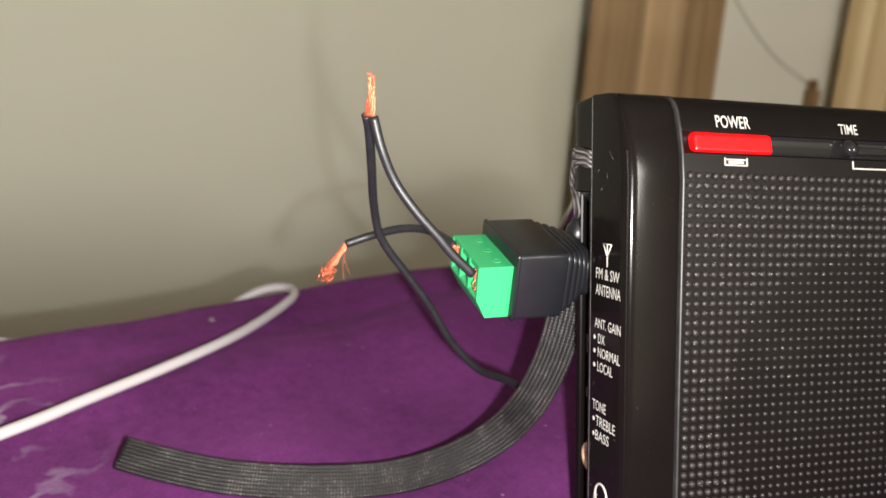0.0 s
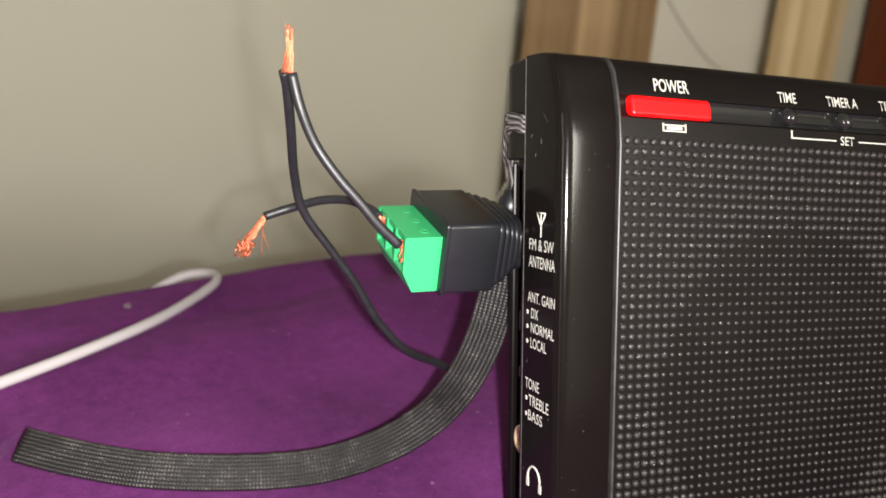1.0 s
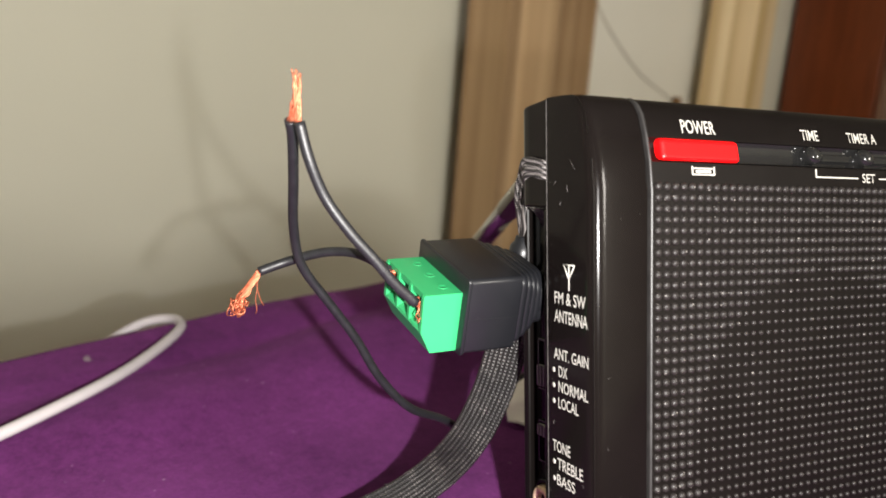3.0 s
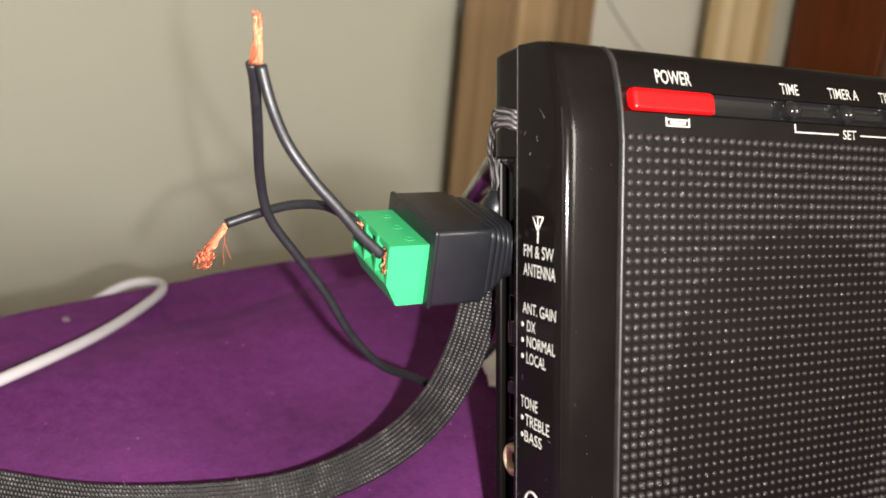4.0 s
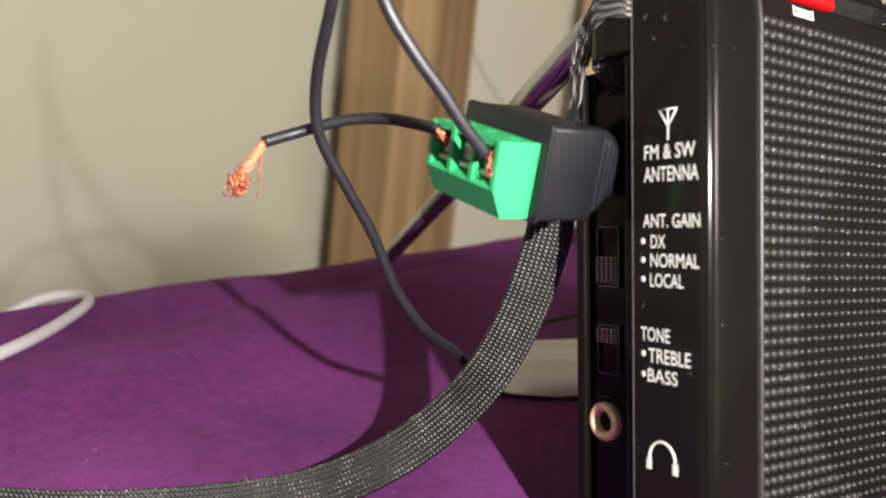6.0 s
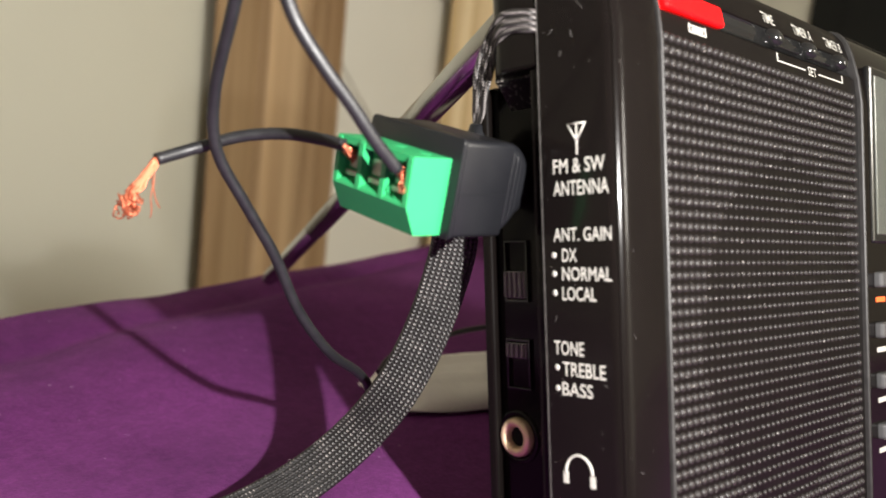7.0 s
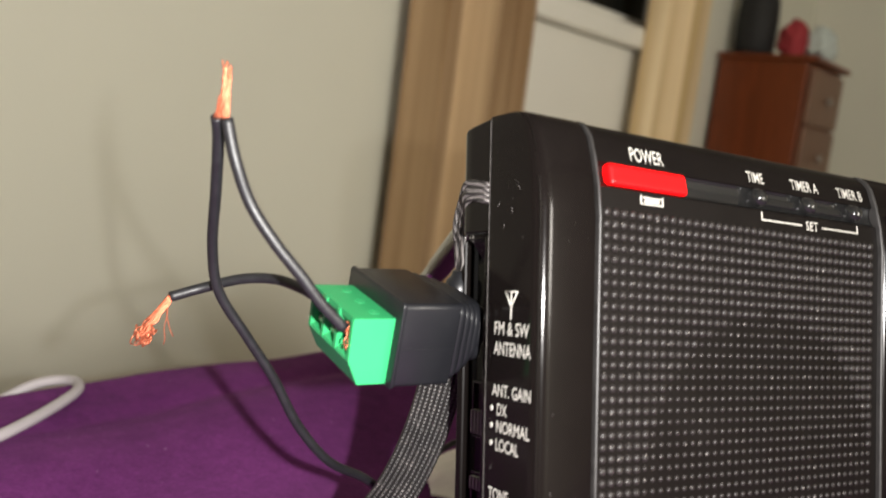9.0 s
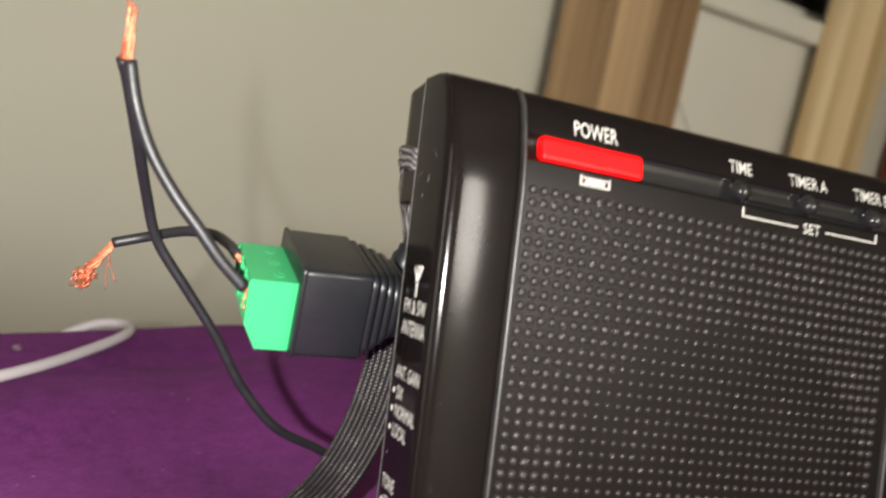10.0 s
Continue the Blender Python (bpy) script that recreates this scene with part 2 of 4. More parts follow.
def curtain_material(name, dark, light):
    m, t, b = nodes_of(name)
    L = t.links.new
    co = t.nodes.new("ShaderNodeTexCoord")
    mp = t.nodes.new("ShaderNodeMapping")
    mp.inputs["Scale"].default_value = (1, 1, 0.03)
    n = t.nodes.new("ShaderNodeTexNoise")
    n.inputs["Scale"].default_value, n.inputs["Detail"].default_value = 14, 2
    f = t.nodes.new("ShaderNodeTexNoise")
    f.inputs["Scale"].default_value = 700
    ramp = t.nodes.new("ShaderNodeValToRGB")
    ramp.color_ramp.elements[0].position, ramp.color_ramp.elements[0].color = 0.35, (*dark, 1)
    ramp.color_ramp.elements[1].position, ramp.color_ramp.elements[1].color = 0.65, (*light, 1)
    L(co.outputs["Object"], mp.inputs[0])
    L(mp.outputs[0], n.inputs["Vector"])
    L(co.outputs["Object"], f.inputs["Vector"])
    L(n.outputs["Fac"], ramp.inputs[0])
    L(ramp.outputs[0], b.inputs["Base Color"])
    b.inputs["Roughness"].default_value = 0.8
    b.inputs["Sheen Weight"].default_value = 0.2
    bp = t.nodes.new("ShaderNodeBump")
    bp.inputs["Strength"].default_value, bp.inputs["Distance"].default_value = 0.2, 0.001
    L(f.outputs["Fac"], bp.inputs["Height"])
    L(bp.outputs[0], b.inputs["Normal"])
    return m


def wood_material(name, dark, light):
    m, t, b = nodes_of(name)
    L = t.links.new
    co = t.nodes.new("ShaderNodeTexCoord")
    mp = t.nodes.new("ShaderNodeMapping")
    mp.inputs["Scale"].default_value = (1, 1, 0.08)
    n = t.nodes.new("ShaderNodeTexNoise")
    n.inputs["Scale"].default_value, n.inputs["Detail"].default_value, n.inputs["Distortion"].default_value = 40, 6, 1.5
    ramp = t.nodes.new("ShaderNodeValToRGB")
    ramp.color_ramp.elements[0].position, ramp.color_ramp.elements[0].color = 0.3, (*dark, 1)
    ramp.color_ramp.elements[1].position, ramp.color_ramp.elements[1].color = 0.7, (*light, 1)
    L(co.outputs["Object"], mp.inputs[0])
    L(mp.outputs[0], n.inputs["Vector"])
    L(n.outputs["Fac"], ramp.inputs[0])
    L(ramp.outputs[0], b.inputs["Base Color"])
    b.inputs["Roughness"].default_value = 0.4
    return m


M_SHELL = dusty_plastic("shell_black", (0.0038, 0.0029, 0.0027), 0.14, spec=0.12, specks=0.75, dense=560)
M_PANEL = dusty_plastic("panel_black", (0.0032, 0.0024, 0.0022), 0.33, specks=0.35, spec=0.12)
M_STUD = dusty_plastic("stud_black", (0.0138, 0.0116, 0.0110), 0.44, bump=0.9, specks=1.8, spec=0.30, dense=900)
# the studs share one mesh: lay their grain by place
put = M_STUD.node_tree.nodes.new("ShaderNodeNewGeometry")
for nd in M_STUD.node_tree.nodes:
    if nd.bl_idname in ("ShaderNodeTexNoise", "ShaderNodeTexVoronoi"):
        M_STUD.node_tree.links.new(put.outputs["Position"], nd.inputs["Vector"])
    if nd.bl_idname == "ShaderNodeBump":
        nd.inputs["Distance"].default_value = 0.00016
M_RIM = mat("rim_grey", (0.016, 0.015, 0.0145), 0.42, vary=0.6, scale=300, spec=0.35)
M_SLIDER = mat("slider_black", (0.085, 0.082, 0.080), 0.25, spec=0.8)
M_SEAM = mat("worn_edge", (0.055, 0.051, 0.048), 0.5, vary=0.95, scale=420, bump_scale=1500)
M_GLOSS = mat("gloss_black", (0.008, 0.008, 0.008), 0.12, vary=0.2)
M_RED = mat("red_button", (0.85, 0.003, 0.004), 0.35, vary=0.04, spec=0.2)
M_PRINT = mat("white_print", (0.37, 0.36, 0.325), 0.6, vary=0.12, scale=500)
M_GREEN = mat("green_plastic", (0.020, 0.255, 0.088), 0.40, vary=0.06, bump=0.05)
M_BODY = dusty_plastic("adapter_black", (0.0065, 0.0068, 0.0082), 0.34, bump=0.25, specks=0.75, dense=620)
M_DUSTY = dusty_plastic("dusty_black", (0.0045, 0.0038, 0.0036), 0.4, specks=3.2, dense=1500)
M_WIRE = mat("wire_black", (0.0105, 0.0105, 0.012), 0.44, vary=0.4, scale=500, bump=0.35, bump_scale=1500, spec=0.4)
M_COPPER = mat("copper", (0.50, 0.150, 0.078), 0.45, metal=0.75, vary=0.6, scale=1800)
M_METAL = mat("tin", (0.40, 0.37, 0.34), 0.42, metal=0.9, vary=0.5, scale=900)
M_BRASS = mat("nickel_ring", (0.62, 0.47, 0.32), 0.5, metal=0.65, vary=0.3, scale=900)
M_CHROME = mat("chrome", (0.50, 0.50, 0.50), 0.2, metal=1.0, vary=0.04)
M_HOLE = mat("dark_hole", (0.004, 0.004, 0.004), 0.6)
M_CABLE = mat("white_cable", (0.43, 0.40, 0.41), 0.6, vary=0.04)
M_PAPER = mat("white_paper", (0.84, 0.81, 0.77), 0.8, vary=0.06, bump=0.4, bump_scale=90)
M_GLASS = mat("display_glass", (0.07, 0.075, 0.066), 0.14, vary=0.1)
M_KEY = mat("grey_key", (0.05, 0.05, 0.05), 0.4)
M_ORANGE = mat("orange_print", (0.8, 0.12, 0.02), 0.5)
M_WALL = mat("wall_paint", (0.725, 0.722, 0.625), 0.75, vary=0.04, scale=3, bump=0.15, bump_scale=300)
M_WHITE = mat("white_paint", (0.89, 0.88, 0.81), 0.5, vary=0.03, scale=4, bump=0.08, bump_scale=200)
M_CEIL = mat("ceiling_paint", (0.45, 0.43, 0.40), 0.85, vary=0.03, scale=4)
M_FLOOR = wood_material("floor_wood", (0.12, 0.07, 0.04), (0.22, 0.13, 0.07))
M_DRESSER = wood_material("red_brown_wood", (0.13, 0.027, 0.006), (0.20, 0.046, 0.012))
M_DRESSER2 = wood_material("brown_front", (0.15, 0.07, 0.04), (0.22, 0.12, 0.075))
M_PANE = mat("night_glass", (0.012, 0.013, 0.012), 0.08)
M_SHEET = cloth_material()
M_BRAID = braid_material()
M_DARKDOOR = mat("dark_door_paint", (0.010, 0.011, 0.010), 0.6, vary=0.2, scale=30, spec=0.2)
M_CORDB = cord_material()
M_CURT_A = curtain_material("brown_curtain", (0.21, 0.115, 0.045), (0.60, 0.43, 0.25))
M_CURT_B = curtain_material("gold_curtain", (0.56, 0.40, 0.19), (0.85, 0.69, 0.44))
M_BLACK = mat("matte_black", (0.014, 0.014, 0.015), 0.7)
M_REDCLOTH = mat("red_cloth", (0.35, 0.035, 0.045), 0.8, vary=0.2, bump=0.4, bump_scale=60)
M_PALE = mat("pale_cloth", (0.55, 0.62, 0.60), 0.85, vary=0.15, bump=0.4, bump_scale=60)
M_SCUFF = mat("scuff_grey", (0.13, 0.12, 0.115), 0.7, vary=0.5, scale=800)
M_LINT = mat("lint", (0.20, 0.15, 0.17), 0.9)
M_CORD = mat("cord_grey", (0.46, 0.43, 0.38), 0.7)
M_GREYC = mat("grey_cloth", (0.42, 0.39, 0.37), 0.85, vary=0.1, bump=0.3, bump_scale=80)


# ---- mesh helpers ----
def link(name, bm, material, parent=None, label="", smooth=False):
    me = bpy.data.meshes.new(name)
    bm.normal_update()
    bm.to_mesh(me)
    bm.free()
    if material:
        me.materials.append(material)
    if smooth:
        me.polygons.foreach_set("use_smooth", [True] * len(me.polygons))
    ob = new(name, me)
    if parent is not None:
        ob.parent = parent
    if label:
        ob["label"] = label
    return ob


part = link


def smooth_by_angle(ob, degrees=35):
    """Soft shading over gentle bends, crisp at real edges."""
    bm = bmesh.new()
    bm.from_mesh(ob.data)
    for f in bm.faces:
        f.smooth = True
    for e in bm.edges:
        e.smooth = len(e.link_faces) == 2 and e.calc_face_angle(0.0) < radians(degrees)
    bm.to_mesh(ob.data)
    bm.free()


def shear(bm, k=-0.043, x0=0.10):
    """The radio's face runs down a little towards its far end."""
    for v in bm.verts:
        v.co.z += k * (v.co.x - x0)
    return bm


def box_bm(x0, x1, y0, y1, z0, z1, bevel=0.0, segs=2):
    bm = bmesh.new()
    bmesh.ops.create_cube(bm, size=1, matrix=Matrix.Translation(((x0 + x1) / 2, (y0 + y1) / 2, (z0 + z1) / 2)) @ Matrix.Diagonal((x1 - x0, y1 - y0, z1 - z0, 1)))
    if bevel:
        bmesh.ops.bevel(bm, geom=list(bm.edges), offset=bevel, segments=segs, profile=0.5, affect="EDGES")
    return bm


def merge(*bms):
    out = bmesh.new()
    for b in bms:
        me = bpy.data.meshes.new("tmp")
        b.to_mesh(me)
        b.free()
        out.from_mesh(me)
        bpy.data.meshes.remove(me)
    return out


def prism_bm(points, axis, a, b, bevel=0.0, segs=2):
    """A closed outline of (p, q) pairs pushed from a to b along an axis; x: (y, z), y: (x, z), z: (x, y)."""
    bm = bmesh.new()
    put = {"x": lambda p, q, s: (s, p, q), "y": lambda p, q, s: (p, s, q), "z": lambda p, q, s: (p, q, s)}[axis]
    lo = [bm.verts.new(put(p, q, a)) for p, q in points]
    hi = [bm.verts.new(put(p, q, b)) for p, q in points]
    bm.faces.new(lo)
    bm.faces.new(hi[::-1])
    n = len(points)
    for i in range(n):
        bm.faces.new((lo[i], hi[i], hi[(i + 1) % n], lo[(i + 1) % n]))
    bmesh.ops.recalc_face_normals(bm, faces=list(bm.faces))
    if bevel:
        bmesh.ops.bevel(bm, geom=list(bm.edges), offset=bevel, segments=segs, profile=0.5, affect="EDGES")
    return bm


def spline(points, per=8):
    """Catmull-Rom through the points."""
    p = [Vector(q) for q in points]
    p = [p[0] * 2 - p[1]] + p + [p[-1] * 2 - p[-2]]
    out = []
    for i in range(1, len(p) - 2):
        for k in range(per):
            s = k / per
            out.append(0.5 * ((2 * p[i]) + (p[i + 1] - p[i - 1]) * s + (2 * p[i - 1] - 5 * p[i] + 4 * p[i + 1] - p[i + 2]) * s * s + (3 * p[i] - p[i - 1] - 3 * p[i + 1] + p[i + 2]) * s ** 3))
    out.append(p[-2])
    return out


def tube_bm(points, radius, sides=12, bm=None, taper=None, cap=True):
    bm = bm or bmesh.new()
    uvl = bm.loops.layers.uv.verify()
    up, rings, run, acc = None, [], [], 0.0
    for i, p in enumerate(points):
        d = (points[min(i + 1, len(points) - 1)] - points[max(i - 1, 0)]).normalized()
        if up is None:
            up = d.orthogonal().normalized()
        up = (up - d * up.dot(d)).normalized()
        side = d.cross(up)
        r = radius * (taper(i / (len(points) - 1)) if taper else 1)
        rings.append([bm.verts.new(p + (up * math.cos(a) + side * math.sin(a)) * r) for a in [2 * math.pi * k / sides for k in range(sides)]])
        if i:
            acc += (p - points[i - 1]).length
        run.append(acc)
    for i in range(len(rings) - 1):
        for k in range(sides):
            f = bm.faces.new((rings[i][k], rings[i][(k + 1) % sides], rings[i + 1][(k + 1) % sides], rings[i + 1][k]))
            f.smooth = True
            girth = 2 * math.pi * radius / sides
            for lo, uv in zip(f.loops, ((run[i], k * girth), (run[i], (k + 1) * girth), (run[i + 1], (k + 1) * girth), (run[i + 1], k * girth))):
                lo[uvl].uv = uv
    if cap:
        bm.faces.new(rings[0][::-1])
        bm.faces.new(rings[-1])
    return bm


def lathe_bm(profile, m, sides=32):
    """Turns (radius, height) pairs round the z axis of m."""
    bm = bmesh.new()
    rings = []
    for r, h in profile:
        rings.append([bm.verts.new(m @ Vector((max(r, 1e-5) * math.cos(2 * math.pi * k / sides), max(r, 1e-5) * math.sin(2 * math.pi * k / sides), h))) for k in range(sides)])
    for i in range(len(rings) - 1):
        for k in range(sides):
            f = bm.faces.new((rings[i][k], rings[i][(k + 1) % sides], rings[i + 1][(k + 1) % sides], rings[i + 1][k]))
            f.smooth = True
    bmesh.ops.recalc_face_normals(bm, faces=list(bm.faces))
    return bm


def text_bm(words, m, x0, x1, z0, z1, bold=0.0):
    """Words as flat raised letters that fill the box x0..x1, z0..z1 of the plane m (x along, y up)."""
    cu = bpy.data.curves.new("letters", "FONT")
    cu.body, cu.extrude, cu.offset, cu.resolution_u = words, 0.0, bold, 3
    ob = bpy.data.objects.new("letters", cu)
    scene.collection.objects.link(ob)
    bpy.context.view_layer.update()
    me = bpy.data.meshes.new_from_object(ob.evaluated_get(bpy.context.evaluated_depsgraph_get()))
    bpy.data.objects.remove(ob)
    bm = bmesh.new()
    bm.from_mesh(me)
    bpy.data.meshes.remove(me)
    xs, ys = [v.co.x for v in bm.verts], [v.co.y for v in bm.verts]
    ax, bx, ay, by = min(xs), max(xs), min(ys), max(ys)
    for v in bm.verts:
        v.co = m @ Vector((x0 + (v.co.x - ax) / (bx - ax) * (x1 - x0), z0 + (v.co.y - ay) / (by - ay) * (z1 - z0), 0))
    return bm


def round_box_bm(x0, x1, y0, y1, z0, z1, r, edge):
    """A block along x with rounded corners of radius r and a small rounding at both ends."""
    bm, rings = bmesh.new(), []
    for x, e in ((x0, edge), (x0 + edge * 0.3, edge * 0.3), (x0 + edge, 0.0), (x1 - edge, 0.0), (x1 - edge * 0.3, edge * 0.3), (x1, edge)):
        ring = []
        for cy, cz, a0 in ((y1 - r, z1 - r, 0), (y0 + r, z1 - r, 90), (y0 + r, z0 + r, 180), (y1 - r, z0 + r, 270)):
            for k in range(6):
                a = radians(a0 + 18 * k)
                ring.append(bm.verts.new((x, cy + (r - e) * math.cos(a), cz + (r - e) * math.sin(a))))
        rings.append(ring)
    n = len(rings[0])
    for p, q in zip(rings, rings[1:]):
        for k in range(n):
            bm.faces.new((p[k], p[(k + 1) % n], q[(k + 1) % n], q[k]))
    bm.faces.new(rings[0][::-1])
    bm.faces.new(rings[-1])
    bmesh.ops.recalc_face_normals(bm, faces=list(bm.faces))
    return bm


def ply_bm(points, radius, turns, plies=3):
    """A cord laid from thinner plies twisted round one another."""
    bm = bmesh.new()
    n = len(points)
    for p in range(plies):
        line, up = [], None
        for i, c in enumerate(points):
            d = (points[min(i + 1, n - 1)] - points[max(i - 1, 0)]).normalized()
            up = d.orthogonal().normalized() if up is None else (up - d * up.dot(d)).normalized()
            a = 2 * math.pi * (turns * i / (n - 1) + p / plies)
            line.append(c + (up * math.cos(a) + d.cross(up) * math.sin(a)) * radius * 0.55)
        tube_bm(line, radius * 0.56, 6, bm)
    return bm


def strands_bm(base, way, n, length, spread, radius, seed, bend=None, bm=None):
    """A frayed bundle of thin wires, each kinked and twisted a little."""
    rnd = random.Random(seed)
    bm = bm or bmesh.new()
    way = Vector(way).normalized()
    a = way.orthogonal().normalized()
    b = way.cross(a)
    for i in range(n):
        ang, r = rnd.uniform(0, 2 * math.pi), rnd.random() ** 0.5
        ln = length * rnd.uniform(0.70, 1.0)
        turn, kink, ph = rnd.uniform(0.5, 2.6), rnd.uniform(0.00012, 0.00040), rnd.uniform(0, 6.3)
        pts, steps = [], 11
        for k in range(steps):
            s = k / (steps - 1)
            off = (a * math.cos(ang + turn * s) + b * math.sin(ang + turn * s)) * r
            drift = off * (0.00068 + spread * s ** 1.3) + (a * math.sin(9 * s + ph) + b * math.cos(11 * s + 2 * ph)) * kink * s
            pts.append(Vector(base) + way * ln * s + drift + (Vector(bend) * s * s if bend else Vector()))
        tube_bm(pts, radius, 5, bm)
    return bm


def curl_bm(centre, size, n, radius, seed, bm):
    """Short curled wire ends balled up round a point."""
    rnd = random.Random(seed)
    for i in range(n):
        c = Vector(centre) + Vector([rnd.gauss(0, 0.45) * size for _ in range(3)])
        a = Vector([rnd.gauss(0, 1) for _ in range(3)]).normalized()
        b = a.orthogonal().normalized()
        r = size * rnd.uniform(0.35, 0.8)
        tube_bm([c + a * r * math.cos(k * 0.55) + b * r * math.sin(k * 0.55) + a.cross(b) * k * 0.00012 for k in range(7)], radius, 5, bm)
    return bm


# ---- the room ----
def room_part(name, bm, material, label="", category="", smooth=False):
    ob = link(name, bm, material, None, "", smooth)
    ob.matrix_world = ROOM
    return tagged(ob, label, category, "", "structure")


WALL_D, FLOOR_Z, CEIL_Z, U0, U1, D0 = 1.36, -0.58, 1.86, -2.2, 3.95, -2.4
DOOR = (-0.36, 0.47)
WIN = (1.52, 2.62, 0.47, 1.45)
# the window wall, with its opening
room_part("wall_north", merge(
    box_bm(U0 - 0.1, WIN[0], WALL_D, WALL_D + 0.15, FLOOR_Z, CEIL_Z),
    box_bm(WIN[1], U1 + 0.1, WALL_D, WALL_D + 0.15, FLOOR_Z, CEIL_Z),
    box_bm(WIN[0], WIN[1], WALL_D, WALL_D + 0.15, FLOOR_Z, WIN[2]),
    box_bm(WIN[0], WIN[1], WALL_D, WALL_D + 0.15, WIN[3], CEIL_Z)), M_WALL, "beige painted wall with a curtained window", "wall")
room_part("wall_east", box_bm(U1, U1 + 0.1, D0, WALL_D, FLOOR_Z, CEIL_Z), M_WALL, "beige painted wall behind the dresser", "wall")
# a nearly black door in the far side wall
door = room_part("door_1", box_bm(U1 - 0.03, U1 - 0.001, DOOR[0], DOOR[1], FLOOR_Z, FLOOR_Z + 2.03, 0.003), M_DARKDOOR, "nearly black closed door in the beige wall", "door")
for z0, z1 in ((0.12, 0.85), (1.0, 1.9)):
    part("door_panel", box_bm(U1 - 0.036, U1 - 0.0305, DOOR[0] + 0.12, DOOR[1] - 0.12, FLOOR_Z + z0, FLOOR_Z + z1, 0.002), M_DARKDOOR, door)
part("door_handle", merge(box_bm(U1 - 0.075, U1 - 0.065, DOOR[1] - 0.18, DOOR[1] - 0.06, FLOOR_Z + 0.99, FLOOR_Z + 1.005, 0.003), box_bm(U1 - 0.066, U1 - 0.0301, DOOR[1] - 0.075, DOOR[1] - 0.06, FLOOR_Z + 0.99, FLOOR_Z + 1.005, 0.003)), M_METAL, door)
room_part("wall_west", box_bm(U0 - 0.1, U0, D0, WALL_D, FLOOR_Z, CEIL_Z), M_WALL, "plain beige painted wall", "wall")
room_part("wall_south", box_bm(U0 - 0.1, U1 + 0.1, D0 - 0.1, D0, FLOOR_Z, CEIL_Z), M_WALL, "plain beige painted wall", "wall")
room_part("ceiling", box_bm(U0 - 0.1, U1 + 0.1, D0 - 0.1, WALL_D + 0.15, CEIL_Z, CEIL_Z + 0.08), M_CEIL, "plain off-white painted ceiling", "ceiling")
room_part("floor", box_bm(U0 - 0.1, U1 + 0.1, D0 - 0.1, WALL_D + 0.15, FLOOR_Z - 0.08, FLOOR_Z), M_FLOOR, "brown wooden floor under the bed", "floor")

# window: frame, mullion, panes, sill
win = tagged(new("window_1"), "white framed window, dark with night outside, above a sill", "window", "", "structure")
win.matrix_world = ROOM
a0, a1, b0, b1 = WIN
part("window_frame", merge(box_bm(a0, a1, WALL_D + 0.05, WALL_D + 0.10, b0, b0 + 0.05, 0.004), box_bm(a0, a1, WALL_D + 0.05, WALL_D + 0.10, b1 - 0.05, b1, 0.004),
                           box_bm(a0, a0 + 0.05, WALL_D + 0.052, WALL_D + 0.098, b0 + 0.05, b1 - 0.05, 0.004), box_bm(a1 - 0.05, a1, WALL_D + 0.052, WALL_D + 0.098, b0 + 0.05, b1 - 0.05, 0.004)), M_WHITE, win)
part("mullion", box_bm(1.86, 1.90, WALL_D + 0.052, WALL_D + 0.098, b0 + 0.05, b1 - 0.05, 0.004), M_WHITE, win)
part("pane", box_bm(a0 + 0.05, 1.86, WALL_D + 0.072, WALL_D + 0.078, b0 + 0.05, b1 - 0.05), M_PANE, win)
part("pane", box_bm(1.90, a1 - 0.05, WALL_D + 0.072, WALL_D + 0.078, b0 + 0.05, b1 - 0.05), M_PANE, win)
part("apron_panel", box_bm(1.50, 2.64, WALL_D - 0.012, WALL_D - 0.001, FLOOR_Z + 0.10, b0 - 0.058, 0.003), M_WHITE, win, "white painted panel under the sill")
part("window_sill", merge(box_bm(a0 - 0.06, a1 + 0.06, WALL_D - 0.055, WALL_D + 0.05, b0 - 0.055, b0 + 0.004, 0.008, 3)), M_WHITE, win)


def curtain(name, u0, u1, material, label, seed, folds):
    """A hanging curtain: a sheet with deep uneven folds."""
    rnd = random.Random(seed)
    bm = bmesh.new()
    nu, nz = 120, 14
    ph = [rnd.uniform(0, 6) for _ in range(4)]
    grid = []
    for j in range(nz + 1):
        z = FLOOR_Z + 0.12 + (1.72 - FLOOR_Z - 0.12) * j / nz
        row = []
        for i in range(nu + 1):
            s = i / nu
            w = 0.024 * math.sin(2 * math.pi * folds * s + ph[0] + 0.12 * z) + 0.012 * math.sin(2 * math.pi * folds * 1.7 * s + ph[1]) + 0.002 * math.sin(2 * math.pi * folds * 3.3 * s + ph[2] + z)
            row.append(bm.verts.new((u0 + (u1 - u0) * s + 0.006 * math.sin(3 * z + ph[3]), 1.285 + w, z)))
        grid.append(row)
    for j in range(nz):
        for i in range(nu):
            bm.faces.new((grid[j][i], grid[j][i + 1], grid[j + 1][i + 1], grid[j + 1][i]))
    ob = link(name, bm, material, None, "", True)
    ob.matrix_world = ROOM
    md = ob.modifiers.new("thick", "SOLIDIFY")
    md.thickness = 0.002
    return tagged(ob, label, "curtain", "window curtains")


